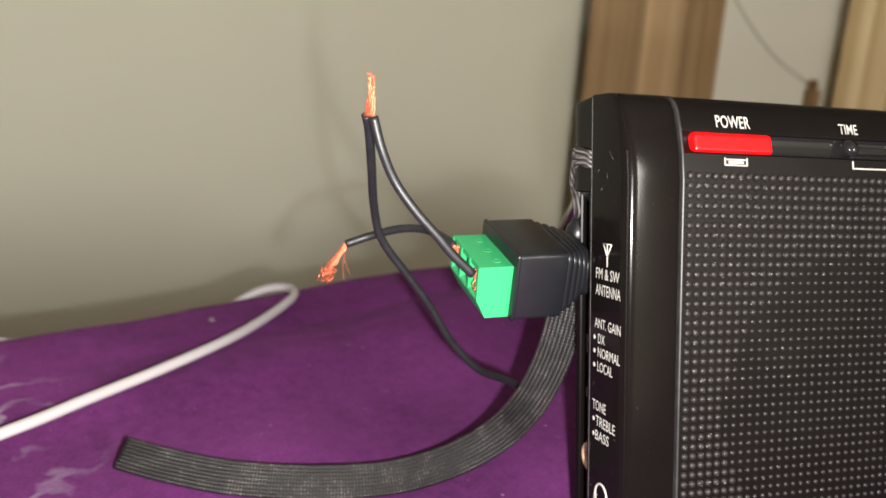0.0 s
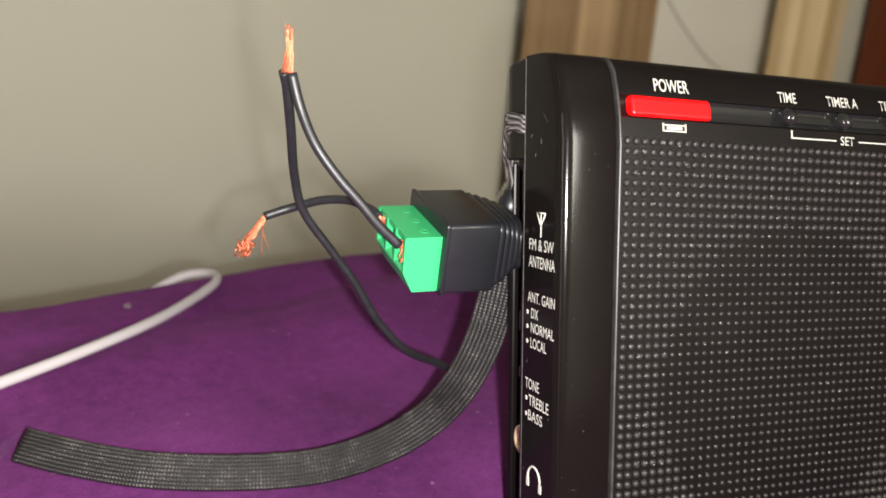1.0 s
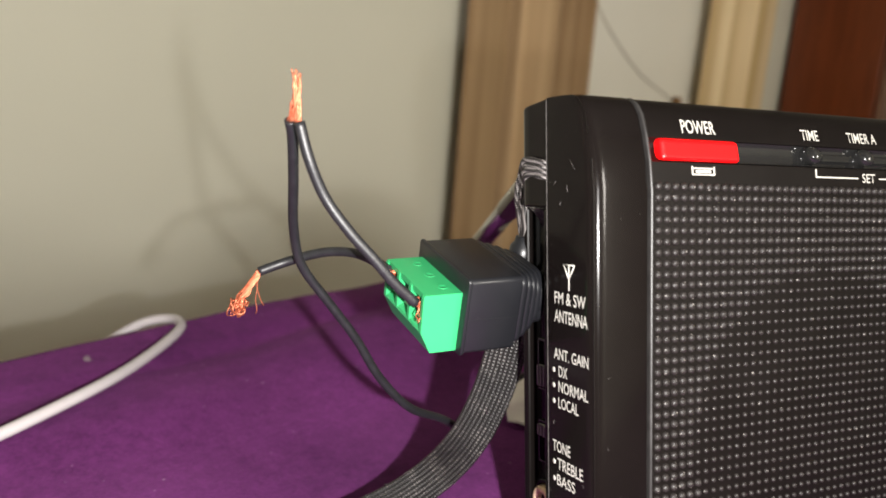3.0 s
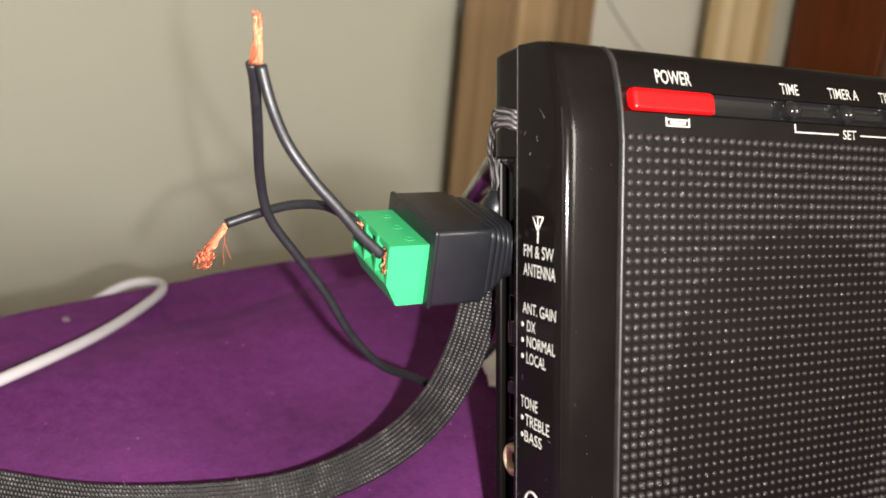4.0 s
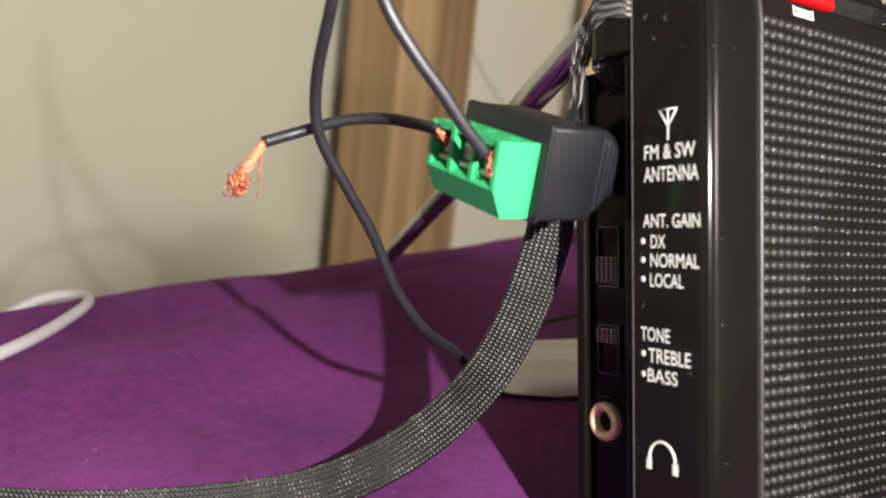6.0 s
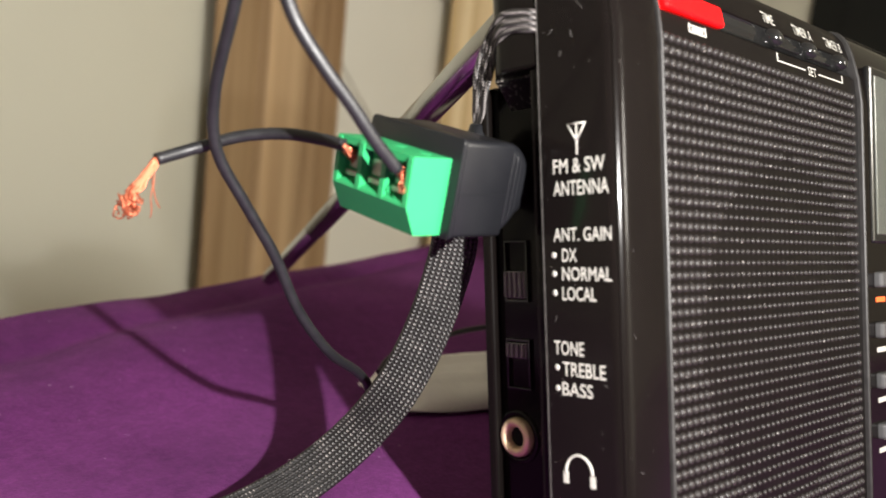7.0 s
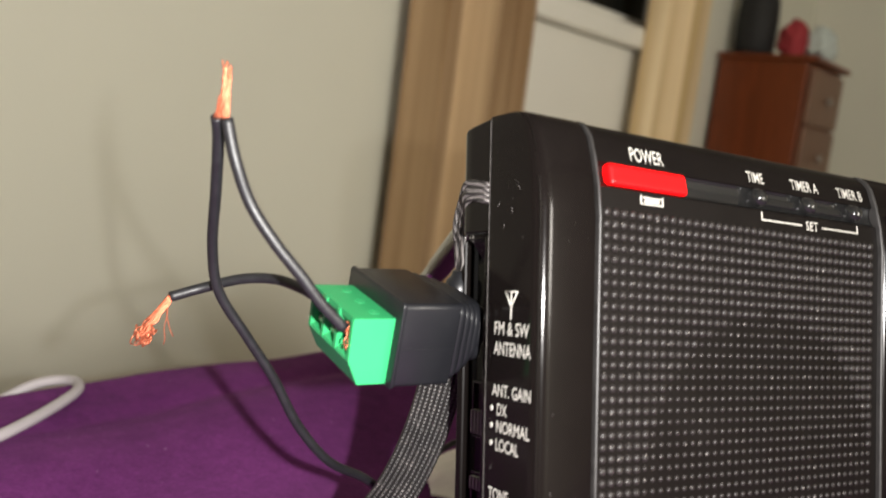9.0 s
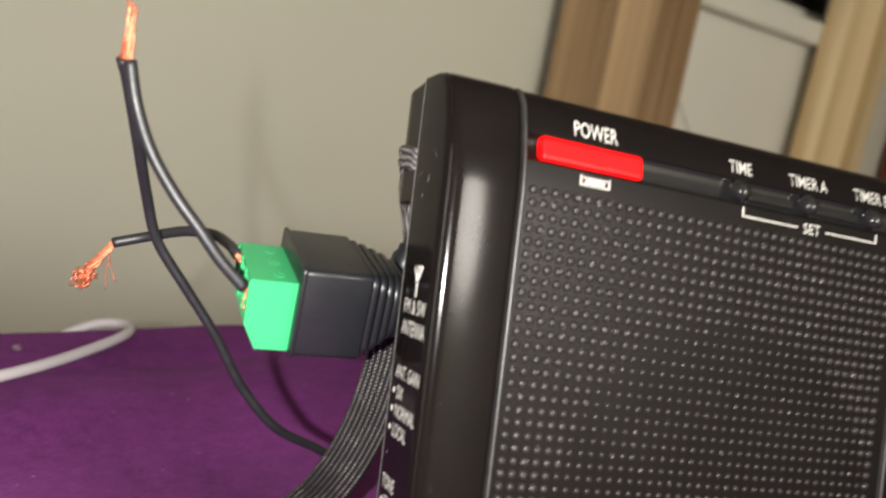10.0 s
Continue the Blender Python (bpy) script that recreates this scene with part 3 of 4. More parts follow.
curtain("curtain", 1.36, 1.775, M_CURT_A, "brown and tan striped curtain hanging in folds beside the window", 4, 3)
curtain("curtain", 2.345, 2.75, M_CURT_B, "golden beige curtain hanging in folds beside the window", 9, 3)
rail = tagged(new("curtain_rail"), "slim brown curtain rail above the window", "curtain rail")
rail.matrix_world = ROOM
part("rod", tube_bm([Vector((1.2, 1.29, 1.73)), Vector((2.9, 1.29, 1.73))], 0.011, 12), M_DRESSER2, rail)
for u in (1.25, 2.85):
    part("bracket", box_bm(u - 0.012, u + 0.012, 1.285, WALL_D, 1.715, 1.74, 0.003), M_DRESSER2, rail)

# thin cord hanging on the wall below the sill
cord = tagged(new("wall_cord"), "thin grey cord with a brown plug hanging against the wall", "cord")
cord.matrix_world = ROOM
part("lead", tube_bm(spline([(1.77, 1.345, 0.29), (1.85, 1.345, 0.19), (1.94, 1.345, 0.11), (2.08, 1.345, 0.02), (2.20, 1.345, -0.03), (2.275, 1.341, -0.06)]), 0.0016, 6), M_CORD, cord)
part("plug", merge(box_bm(2.258, 2.292, 1.314, 1.3475, -0.135, -0.070, 0.006, 3), box_bm(2.266, 2.284, 1.321, 1.345, -0.070, -0.045, 0.005, 3)), M_CURT_A, cord, "small brown plastic plug")


def dresser():
    ob = tagged(new("dresser"), "tall red-brown wooden dresser standing against the wall", "dresser")
    ob.matrix_world = ROOM
    x0, x1, y0, y1, z0, z1 = 2.99, 3.36, 1.02, 1.34, FLOOR_Z, 0.50
    part("carcass", box_bm(x0, x1, y0 + 0.02, y1, z0, z1 - 0.02, 0.004), M_DRESSER, ob)
    part("top", box_bm(x0 - 0.012, x1 + 0.012, y0 - 0.01, y1 + 0.005, z1 - 0.018, z1, 0.005, 3), M_DRESSER, ob)
    for k in range(5):
        za = z0 + 0.08 + k * 0.195
        d = part("drawer", box_bm(x0 + 0.02, x1 - 0.02, y0, y0 + 0.018, za, za + 0.185, 0.004), M_DRESSER2, ob)
        part("knob", lathe_bm([(0.0, 0.022), (0.012, 0.02), (0.014, 0.012), (0.007, 0.0)], Matrix.Translation(((x0 + x1) / 2, y0, za + 0.09)) @ Matrix.Rotation(radians(90), 4, "X")), M_METAL, d)
    return ob


dresser()


def lump(name, c, r, material, label, category, seed, rough=0.25, freq=2.0):
    """A soft crumpled thing: a ball pulled out of shape."""
    bm = bmesh.new()
    bmesh.ops.create_icosphere(bm, subdivisions=4, radius=1)
    off = Vector((seed * 3.1, seed * 1.7, seed))
    for v in bm.verts:
        k = 1 + rough * noise.noise(v.co * freq + off) + rough * 0.4 * noise.noise(v.co * freq * 2.7 + off)
        v.co = Vector((v.co.x * r[0] * k, v.co.y * r[1] * k, max(v.co.z * k, -0.8) * r[2]))
        v.co += Vector((c[0], c[1], c[2] + 0.8 * r[2]))
    ob = link(name, bm, material, None, "", True)
    ob.matrix_world = ROOM
    return tagged(ob, label, category)


bag = tagged(link("black_bag", lathe_bm([(0.0, 0.0), (0.055, 0.0), (0.068, 0.02), (0.070, 0.12), (0.066, 0.19), (0.05, 0.235), (0.025, 0.25), (0.0, 0.252)], pose(3.08, 1.265, 0.50)), M_BLACK, None, "", True), "dark rounded container standing on the dresser top", "container")
bag.matrix_world = ROOM
lump("red_cloth", (3.10, 1.135, 0.50), (0.055, 0.05, 0.075), M_REDCLOTH, "crumpled red cloth lying on the dresser top", "cloth", 3)
lump("pale_bag", (3.15, 1.06, 0.50), (0.07, 0.05, 0.065), M_PALE, "crumpled pale bluish-white bag on the dresser top", "bag", 5)
lump("pillow", (0.74, 0.24, -0.03), (0.16, 0.11, 0.062), M_GREYC, "pale grey pillow lying at the far end of the bed", "pillow", 7, 0.12, 1.5)


# ---- the bed ----
def bed_height(u, d):
    h = -0.0245 + 0.0035 * min(1, max(0, (d - 0.28) / 0.14))
    h += 0.0046 * noise.noise(Vector((u * 2.5, d * 22, 7.7))) * min(1, max(0, (d - 0.26) / 0.05))
    h -= 0.0045 * math.exp(-(((d - 0.395 - 0.03 * (u - 0.3)) / 0.010) ** 2)) * min(1, max(0, (u - 0.08) / 0.15))
    h += 0.0022 * noise.noise(Vector((u * 6, d * 9, 1.3))) + 0.0009 * noise.noise(Vector((u * 25, d * 14, 4.0)))
    h += 0.0020 * noise.noise(Vector((u * 13 + 3, d * 17, 2.4)))
    h += 0.0013 * noise.noise(Vector((u * 9 + d * 16, d * 34 - u * 5, 5.1)))
    edge = 0.440
    r = 0.014
    if d > edge - r:
        s = min(1.0, (d - edge + r) / r)
        h -= r * (1 - math.sqrt(max(0.0, 1 - s * s)))
    return h


def bed():
    ob = tagged(new("bed"), "bed with a taut deep purple sheet", "bed")
    ob.matrix_world = ROOM
    bm = bmesh.new()
    us = [-1.1 + 0.06 * i for i in range(15)] + [-0.2 + 0.008 * i for i in range(101)] + [0.6 + 0.06 * (i + 1) for i in range(6)]
    ds = [-0.75 + 0.05 * i for i in range(15)] + [-0.05 + 0.01 * (i + 1) for i in range(44)] + [0.39 + 0.002 * (i + 1) for i in range(25)]
    grid = [[bm.verts.new((u, d, bed_height(u, d))) for u in us] for d in ds]
    grid.append([bm.verts.new((u, 0.441, -0.16)) for u in us])
    grid.append([bm.verts.new((u, 0.430, -0.30)) for u in us])
    for j in range(len(grid) - 1):
        for i in range(len(us) - 1):
            bm.faces.new((grid[j][i], grid[j][i + 1], grid[j + 1][i + 1], grid[j + 1][i])).smooth = True
    sheet = part("sheet", bm, M_SHEET, ob, "deep purple bed sheet with pale smears")
    part("mattress", box_bm(-1.09, 0.945, -0.74, 0.428, -0.29, -0.062, 0.03, 3), M_GREYC, ob)
    part("bed_frame", box_bm(-1.1, 0.955, -0.75, 0.42, -0.42, -0.295, 0.01), M_DRESSER2, ob)
    for u in (-1.0, 0.86):
        for d in (-0.68, 0.35):
            part("leg", box_bm(u - 0.035, u + 0.035, d - 0.035, d + 0.035, FLOOR_Z, -0.421, 0.004), M_DRESSER2, ob)
    return ob


bed()


# ---- the radio ----
radio = tagged(new("radio"), "black portable radio leaning back on the purple sheet", "radio")
radio.matrix_world = LEAN_BACK
FRONT = 0.1874


def rpart(name, bm, material, parent=None, label="", smooth=False):
    return part(name, shear(bm), material, parent or radio, label, smooth)


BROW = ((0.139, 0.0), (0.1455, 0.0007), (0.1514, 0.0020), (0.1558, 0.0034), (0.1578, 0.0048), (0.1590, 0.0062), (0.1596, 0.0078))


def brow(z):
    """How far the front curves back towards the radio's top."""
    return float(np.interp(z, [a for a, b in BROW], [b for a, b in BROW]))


def loft_bm(points, z0):
    """An (x, y) outline carried up from z0 to the top; its front points follow the brow."""
    bm = bmesh.new()
    rings = [[bm.verts.new((x, y + (brow(z) if y < 0.195 else 0.0), z)) for x, y in points] for z in [z0] + [a for a, b in BROW]]
    bm.faces.new(rings[0])
    bm.faces.new(rings[-1][::-1])
    n = len(points)
    for a, b in zip(rings, rings[1:]):
        for k in range(n):
            f = bm.faces.new((a[k], b[k], b[(k + 1) % n], a[(k + 1) % n]))
    bmesh.ops.recalc_face_normals(bm, faces=list(bm.faces))
    return bm


def radio_shells():
    groove = [(0.1455, 0.0), (0.1459, 0.0006), (0.1468, 0.0011), (0.1482, 0.0013), (0.1496, 0.0011), (0.1505, 0.0006), (0.1509, 0.0)]
    face = [(FRONT, 0.0115), (FRONT, 0.139)] + [(FRONT + brow(z) + d, z) for z, d in groove] + [(FRONT + b, a) for a, b in BROW[2:]] + [(0.2043, 0.1596), (0.2043, 0.0115)]
    shell = rpart("front_shell", prism_bm(face, "x", 0.1006, 0.392), M_PANEL)
    side = [(0.1000, 0.2044), (0.1000, 0.1895), (0.10012, 0.1887), (0.10045, 0.1880), (0.1010, 0.1873), (0.1017, 0.1868), (0.1025, 0.18655), (0.1033, 0.1865), (0.1136, 0.1863), (0.1143, 0.1865), (0.1147, 0.1870), (0.1148, 0.2044)]
    bez = rpart("side_bezel", loft_bm(side, 0.0112), M_SHELL, None, "satin black side bezel with white printing")
    right = [(0.2150, 0.2040), (0.2150, 0.1872), (0.2156, 0.1864), (0.3890, 0.1864), (0.3915, 0.1890), (0.3925, 0.2040)]
    keys = rpart("key_panel", loft_bm(right, 0.0112), M_SHELL)
    for x in (0.1154, 0.2142):
        rim = rpart("ridge", loft_bm([(x - 0.00045, 0.1890)] + [(x - 0.00045 * math.cos(k * math.pi / 6), 0.1866 - 0.0006 * math.sin(k * math.pi / 6)) for k in range(7)] + [(x + 0.00045, 0.1890)], 0.0125), M_RIM)
        smooth_by_angle(rim)
    for ob in (shell, bez, keys):
        smooth_by_angle(ob)
    # rear shell: rounded upper corner block, then the sunk jack panel below it
    corner = [(0.1003, 0.2048), (0.1002, 0.2125), (0.1005, 0.2148), (0.1015, 0.2168), (0.1040, 0.2194), (0.1070, 0.2220), (0.1165, 0.2288), (0.1190, 0.2300), (0.386, 0.2300), (0.391, 0.225), (0.391, 0.2048)]
    low = [(0.1100, 0.2048), (0.1100, 0.2280), (0.1165, 0.2300), (0.386, 0.2300), (0.391, 0.225), (0.391, 0.2048)]
    top = prism_bm(corner, "z", 0.1345, 0.1596, 0.0006, 2)
    for v in top.verts:
        if v.co.z > 0.15:
            v.co.z -= 0.14 * max(0.0, v.co.y - 0.2048)
    rpart("rear_shell", merge(top, prism_bm(low, "z", 0.0118, 0.1343), prism_bm([(0.1008, 0.2048), (0.1008, 0.2072), (0.1020, 0.2080), (0.1110, 0.2080), (0.1110, 0.2048)], "z", 0.0118, 0.1343, 0.0004)), M_SHELL)
    roof = prism_bm([(0.1052, 0.1350), (0.1102, 0.1350), (0.1102, 0.1285), (0.1092, 0.1296), (0.1078, 0.1316), (0.1065, 0.1332), (0.1052, 0.1341)], "y", 0.2082, 0.2205)
    rpart("pocket_roof", roof, M_DUSTY, None, "dusty sloping top of the jack recess")
    rpart("panel_lip", box_bm(0.1078, 0.1106, 0.2258, 0.2284, 0.0120, 0.1342, 0.0006), M_PANEL)
    rpart("seam_line", box_bm(0.0999, 0.1003, 0.20437, 0.20460, 0.0125, 0.1590), M_SEAM)


radio_shells()


def stud_mesh(r):
    bm = bmesh.new()
    prof = [(1.0, 0.0), (0.93, 0.45), (0.70, 0.80), (0.0, 0.95)]
    rings = []
    for pr, ph in prof[:-1]:
        rings.append([bm.verts.new((r * pr * math.cos(k * math.pi / 4), -0.95 * ph * r, r * pr * math.sin(k * math.pi / 4))) for k in range(8)])
    tip = bm.verts.new((0, -0.95 * r, 0))
    for i in range(2):
        for k in range(8):
            bm.faces.new((rings[i][k], rings[i + 1][k], rings[i + 1][(k + 1) % 8], rings[i][(k + 1) % 8])).smooth = True
    for k in range(8):
        bm.faces.new((rings[2][k], tip, rings[2][(k + 1) % 8])).smooth = True
    bmesh.ops.recalc_face_normals(bm, faces=list(bm.faces))
    me = bpy.data.meshes.new("stud")
    bm.to_mesh(me)
    bm.free()
    me.materials.append(M_STUD)
    return me


def grille():
    """Rows of small raised studs; smaller ones in a round field before the loudspeaker."""
    big, small = stud_mesh(0.00098), stud_mesh(0.00068)
    n_col, n_row, pitch = 39, 51, 0.00242
    rest = {"big": [], "small": []}
    for r in range(n_row):
        for c in range(n_col):
            x, z = 0.1180 + c * pitch, 0.1401 - r * 0.00246
            inside = (x - 0.170) ** 2 + (z - 0.080) ** 2 < 0.0405 ** 2
            zz = z - 0.043 * (x - 0.10)
            if c < 15 and r < 20:
                ob = new("stud", small if inside else big)
                ob.parent = radio
                ob.location = (x, FRONT + 0.00005, zz)
            else:
                rest["small" if inside else "big"].append((x, FRONT + 0.00005, zz))
    for key, me in (("big", big), ("small", small)):
        vs = np.array([v.co[:] for v in me.vertices])
        fs = [tuple(p.vertices) for p in me.polygons]
        n = len(vs)
        verts = np.concatenate([vs + np.array(o) for o in rest[key]])
        faces = [tuple(i + n * k for i in f) for k in range(len(rest[key])) for f in fs]
        m2 = bpy.data.meshes.new("studs")
        m2.from_pydata(verts.tolist(), [], faces)
        m2.polygons.foreach_set("use_smooth", [True] * len(m2.polygons))
        m2.materials.append(M_STUD)
        ob = new("grille_studs", m2)
        ob.parent = radio
        tagged(ob, "", "", "", "stuff")


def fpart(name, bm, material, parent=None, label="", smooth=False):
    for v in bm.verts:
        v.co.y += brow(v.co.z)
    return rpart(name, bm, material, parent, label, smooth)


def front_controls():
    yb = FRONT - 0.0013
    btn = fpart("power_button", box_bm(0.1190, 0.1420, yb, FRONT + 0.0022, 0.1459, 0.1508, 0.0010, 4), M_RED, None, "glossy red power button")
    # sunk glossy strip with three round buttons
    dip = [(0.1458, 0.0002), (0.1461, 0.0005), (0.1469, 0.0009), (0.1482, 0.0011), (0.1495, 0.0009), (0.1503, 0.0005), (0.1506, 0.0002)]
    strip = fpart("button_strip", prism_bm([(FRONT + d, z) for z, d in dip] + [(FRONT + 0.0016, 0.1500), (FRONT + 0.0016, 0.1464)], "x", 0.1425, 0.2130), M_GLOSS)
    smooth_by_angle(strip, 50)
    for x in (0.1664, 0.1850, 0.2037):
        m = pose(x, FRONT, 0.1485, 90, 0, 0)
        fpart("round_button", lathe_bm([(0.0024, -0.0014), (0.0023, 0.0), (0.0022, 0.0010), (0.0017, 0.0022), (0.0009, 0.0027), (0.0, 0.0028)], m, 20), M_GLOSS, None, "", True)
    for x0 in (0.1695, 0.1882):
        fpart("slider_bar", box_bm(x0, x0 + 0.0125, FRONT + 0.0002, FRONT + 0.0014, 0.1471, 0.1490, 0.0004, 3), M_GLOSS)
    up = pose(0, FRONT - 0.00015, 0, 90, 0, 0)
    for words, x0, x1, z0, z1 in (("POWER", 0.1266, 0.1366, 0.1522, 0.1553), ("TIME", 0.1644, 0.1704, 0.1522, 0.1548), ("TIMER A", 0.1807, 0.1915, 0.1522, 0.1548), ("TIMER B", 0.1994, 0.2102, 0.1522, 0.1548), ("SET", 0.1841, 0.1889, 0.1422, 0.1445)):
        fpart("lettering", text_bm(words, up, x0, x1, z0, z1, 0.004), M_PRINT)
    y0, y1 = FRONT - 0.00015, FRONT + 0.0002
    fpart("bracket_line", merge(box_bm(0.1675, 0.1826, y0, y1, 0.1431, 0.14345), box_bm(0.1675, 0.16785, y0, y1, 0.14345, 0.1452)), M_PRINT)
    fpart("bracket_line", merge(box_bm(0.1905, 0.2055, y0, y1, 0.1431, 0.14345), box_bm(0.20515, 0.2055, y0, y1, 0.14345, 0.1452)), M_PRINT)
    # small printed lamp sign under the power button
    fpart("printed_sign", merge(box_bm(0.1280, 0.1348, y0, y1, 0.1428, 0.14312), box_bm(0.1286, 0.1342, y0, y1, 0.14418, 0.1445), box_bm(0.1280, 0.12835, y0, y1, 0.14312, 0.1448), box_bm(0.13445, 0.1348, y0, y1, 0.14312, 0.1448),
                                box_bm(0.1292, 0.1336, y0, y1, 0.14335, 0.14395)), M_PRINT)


def side_prints():
    """White lettering down the side bezel, read from the left."""
    m = Matrix(((0, 0, -1, 0.0999), (-1, 0, 0, 0), (0, 1, 0, 0), (0, 0, 0, 1)))
    rows = (("FM & SW", 0.2014, 0.1894, 0.1130, 0.1158), ("ANTENNA", 0.2015, 0.1887, 0.1088, 0.1116), ("ANT. GAIN", 0.2018, 0.1884, 0.1001, 0.1027),
            ("DX", 0.1999, 0.1964, 0.0962, 0.0987), ("NORMAL", 0.2000, 0.1886, 0.0926, 0.0952), ("LOCAL", 0.2001, 0.1922, 0.0888, 0.0914),
            ("TONE", 0.2025, 0.1954, 0.0783, 0.0810), ("TREBLE", 0.2006, 0.1906, 0.0743, 0.0770), ("BASS", 0.2008, 0.1936, 0.0705, 0.0731))
    for words, ya, yb, z0, z1 in rows:
        part("lettering", text_bm(words, m, -ya, -yb, z0, z1, 0.007), M_PRINT, radio)
    for z in (0.0974, 0.0938, 0.0901, 0.0757, 0.0717):
        part("bullet", lathe_bm([(0.0, 0.00008), (0.00055, 0.00008), (0.0006, 0.0)], Matrix.Translation((0.0999, 0.2019, z + 0.0001)) @ Matrix.Rotation(radians(-90), 4, "Y"), 12), M_PRINT, radio)

    def line(pts, r=0.00016):
        return tube_bm([Vector((0.09995, y, z)) for y, z in pts], r, 6)

    part("antenna_sign", merge(line([(0.1978, 0.1222), (0.1957, 0.1190)]), line([(0.1936, 0.1222), (0.1957, 0.1190)]), line([(0.1978, 0.1222), (0.1936, 0.1222)]), line([(0.1957, 0.1222), (0.1957, 0.1164)])), M_PRINT, radio)
    arc = [(0.1974 + 0.0031 * math.cos(radians(a)), 0.0560 + 0.0033 * math.sin(radians(a))) for a in range(-10, 191, 12)]
    part("headphone_sign", merge(line(arc, 0.0003), box_bm(0.0998, 0.1001, 0.2000, 0.2011, 0.0536, 0.0558), box_bm(0.0998, 0.1001, 0.1937, 0.1948, 0.0536, 0.0558)), M_PRINT, radio)


def jack_panel():
    """Two slide switches and the headphone socket on the sunk panel."""
    for z0, z1, k0, k1 in ((0.0876, 0.0999, 0.0880, 0.0938), (0.0686, 0.0786, 0.0750, 0.0783)):
        sw = part("slide_switch", merge(box_bm(0.1092, 0.1101, 0.2168, 0.2173, z0, z1, 0.0001), box_bm(0.1092, 0.1101, 0.2229, 0.2234, z0, z1, 0.0001), box_bm(0.1092, 0.1101, 0.2168, 0.2234, z0 - 0.0005, z0, 0.0001), box_bm(0.1092, 0.1101, 0.2168, 0.2234, z1, z1 + 0.0005, 0.0001)), M_GLOSS, radio)
        ribs = [box_bm(0.1089, 0.1100, 0.2174, 0.2228, k0, k1, 0.0002)]
        for i in range(4):
            y = 0.2180 + i * 0.0014
            ribs.append(box_bm(0.1084, 0.1091, y, y + 0.0007, k0 + 0.0002, k1 - 0.0002, 0.0002))
        part("slider", merge(*ribs), M_SLIDER, sw)
    at = Matrix.Translation((0.1101, 0.2213, 0.0577)) @ Matrix.Rotation(radians(-90), 4, "Y")
    collar = part("socket_collar", lathe_bm([(0.0060, 0.0), (0.0058, 0.0005), (0.0053, 0.0007), (0.0047, 0.0005), (0.0044, 0.0002)], at), M_SHELL, radio, "", True)
    part("socket_ring", lathe_bm([(0.0043, 0.0), (0.0043, 0.0010), (0.0039, 0.0017), (0.0033, 0.0019), (0.0027, 0.0017), (0.0023, 0.0010), (0.0021, 0.0), (0.0020, -0.004)], at), M_BRASS, collar, "worn nickel socket ring", True)
    part("socket_hole", lathe_bm([(0.00215, -0.0005), (0.0, -0.0005)], at), M_HOLE, collar)


def display_side():
    """What shows beyond the grille: the display window and a column of small keys."""
    d = rpart("display_frame", box_bm(0.2190, 0.3100, 0.1858, 0.1880, 0.1010, 0.1500, 0.0008), M_GLOSS)
    part("display_glass", shear(box_bm(0.2215, 0.3075, 0.1855, 0.1866, 0.1035, 0.1475, 0.0003)), M_GLASS, d)
    for k, z in enumerate((0.0910, 0.0770, 0.0630, 0.0490)):
        for j in range(4):
            x = 0.2200 + j * 0.022
            rpart("key", box_bm(x, x + 0.0085, 0.1842, 0.1870, z - 0.0022, z + 0.0022, 0.0009, 3), M_KEY)
            rpart("printed_bar", box_bm(x + 0.001, x + 0.0075, 0.18625, 0.1866, z - 0.0062, z - 0.0048), M_ORANGE if k == 0 else M_PRINT)


def scuffs():
    """Fine pale hairs and scratches on the bezel's front and side."""
    rnd, bm = random.Random(33), bmesh.new()
    for k in range(26):
        a, ln = rnd.uniform(0, math.pi), rnd.choice((0.0006, 0.0009, 0.0014, 0.0030))
        du, dv, bow = math.cos(a) * ln, math.sin(a) * ln, rnd.gauss(0, 0.0002)
        if k % 2:
            u, v = rnd.uniform(0.1036, 0.1128), rnd.uniform(0.02, 0.135)
            line = [Vector((u + du * s + bow * (1 - s * s), 0.18645, v + dv * s)) for s in (-0.5, 0.0, 0.5)]
        else:
            u, v = rnd.uniform(0.1905, 0.2035), rnd.uniform(0.02, 0.150)
            line = [Vector((0.09998, u + du * s + bow * (1 - s * s), v + dv * s)) for s in (-0.5, 0.0, 0.5)]
        tube_bm(line, rnd.uniform(0.00002, 0.00004), 4, bm)
    ob = rpart("scuffs", bm, M_SCUFF, None, "fine pale hairs and scratches")
    tagged(ob, "", "", "", "stuff")


scuffs()
front_controls()
side_prints()
jack_panel()
display_side()

# telescopic antenna: from the radio's back down onto the sheet
def antenna():
    a, d = Vector((0.156, 0.326, 0.075)), Vector((0.314, 0.843, -0.436)).normalized()
    inv = LEAN_BACK.inverted()
    ob = part("telescopic_antenna", tube_bm([inv @ (a + d * s) for s in (-0.078, 0.03)], 0.0046, 24), M_CHROME, radio, "chrome telescopic antenna")
    part("antenna_section", tube_bm([inv @ (a + d * s) for s in (0.0301, 0.11)], 0.0043, 24), M_CHROME, ob)
    part("antenna_section", tube_bm([inv @ (a + d * s) for s in (0.1101, 0.195)], 0.0040, 24), M_CHROME, ob)
    part("antenna_tip", tube_bm([inv @ (a + d * s) for s in (0.1951, 0.200, 0.203)], 0.0039, 24, None, lambda s: 1 - 0.3 * s), M_CHROME, ob)


antenna()


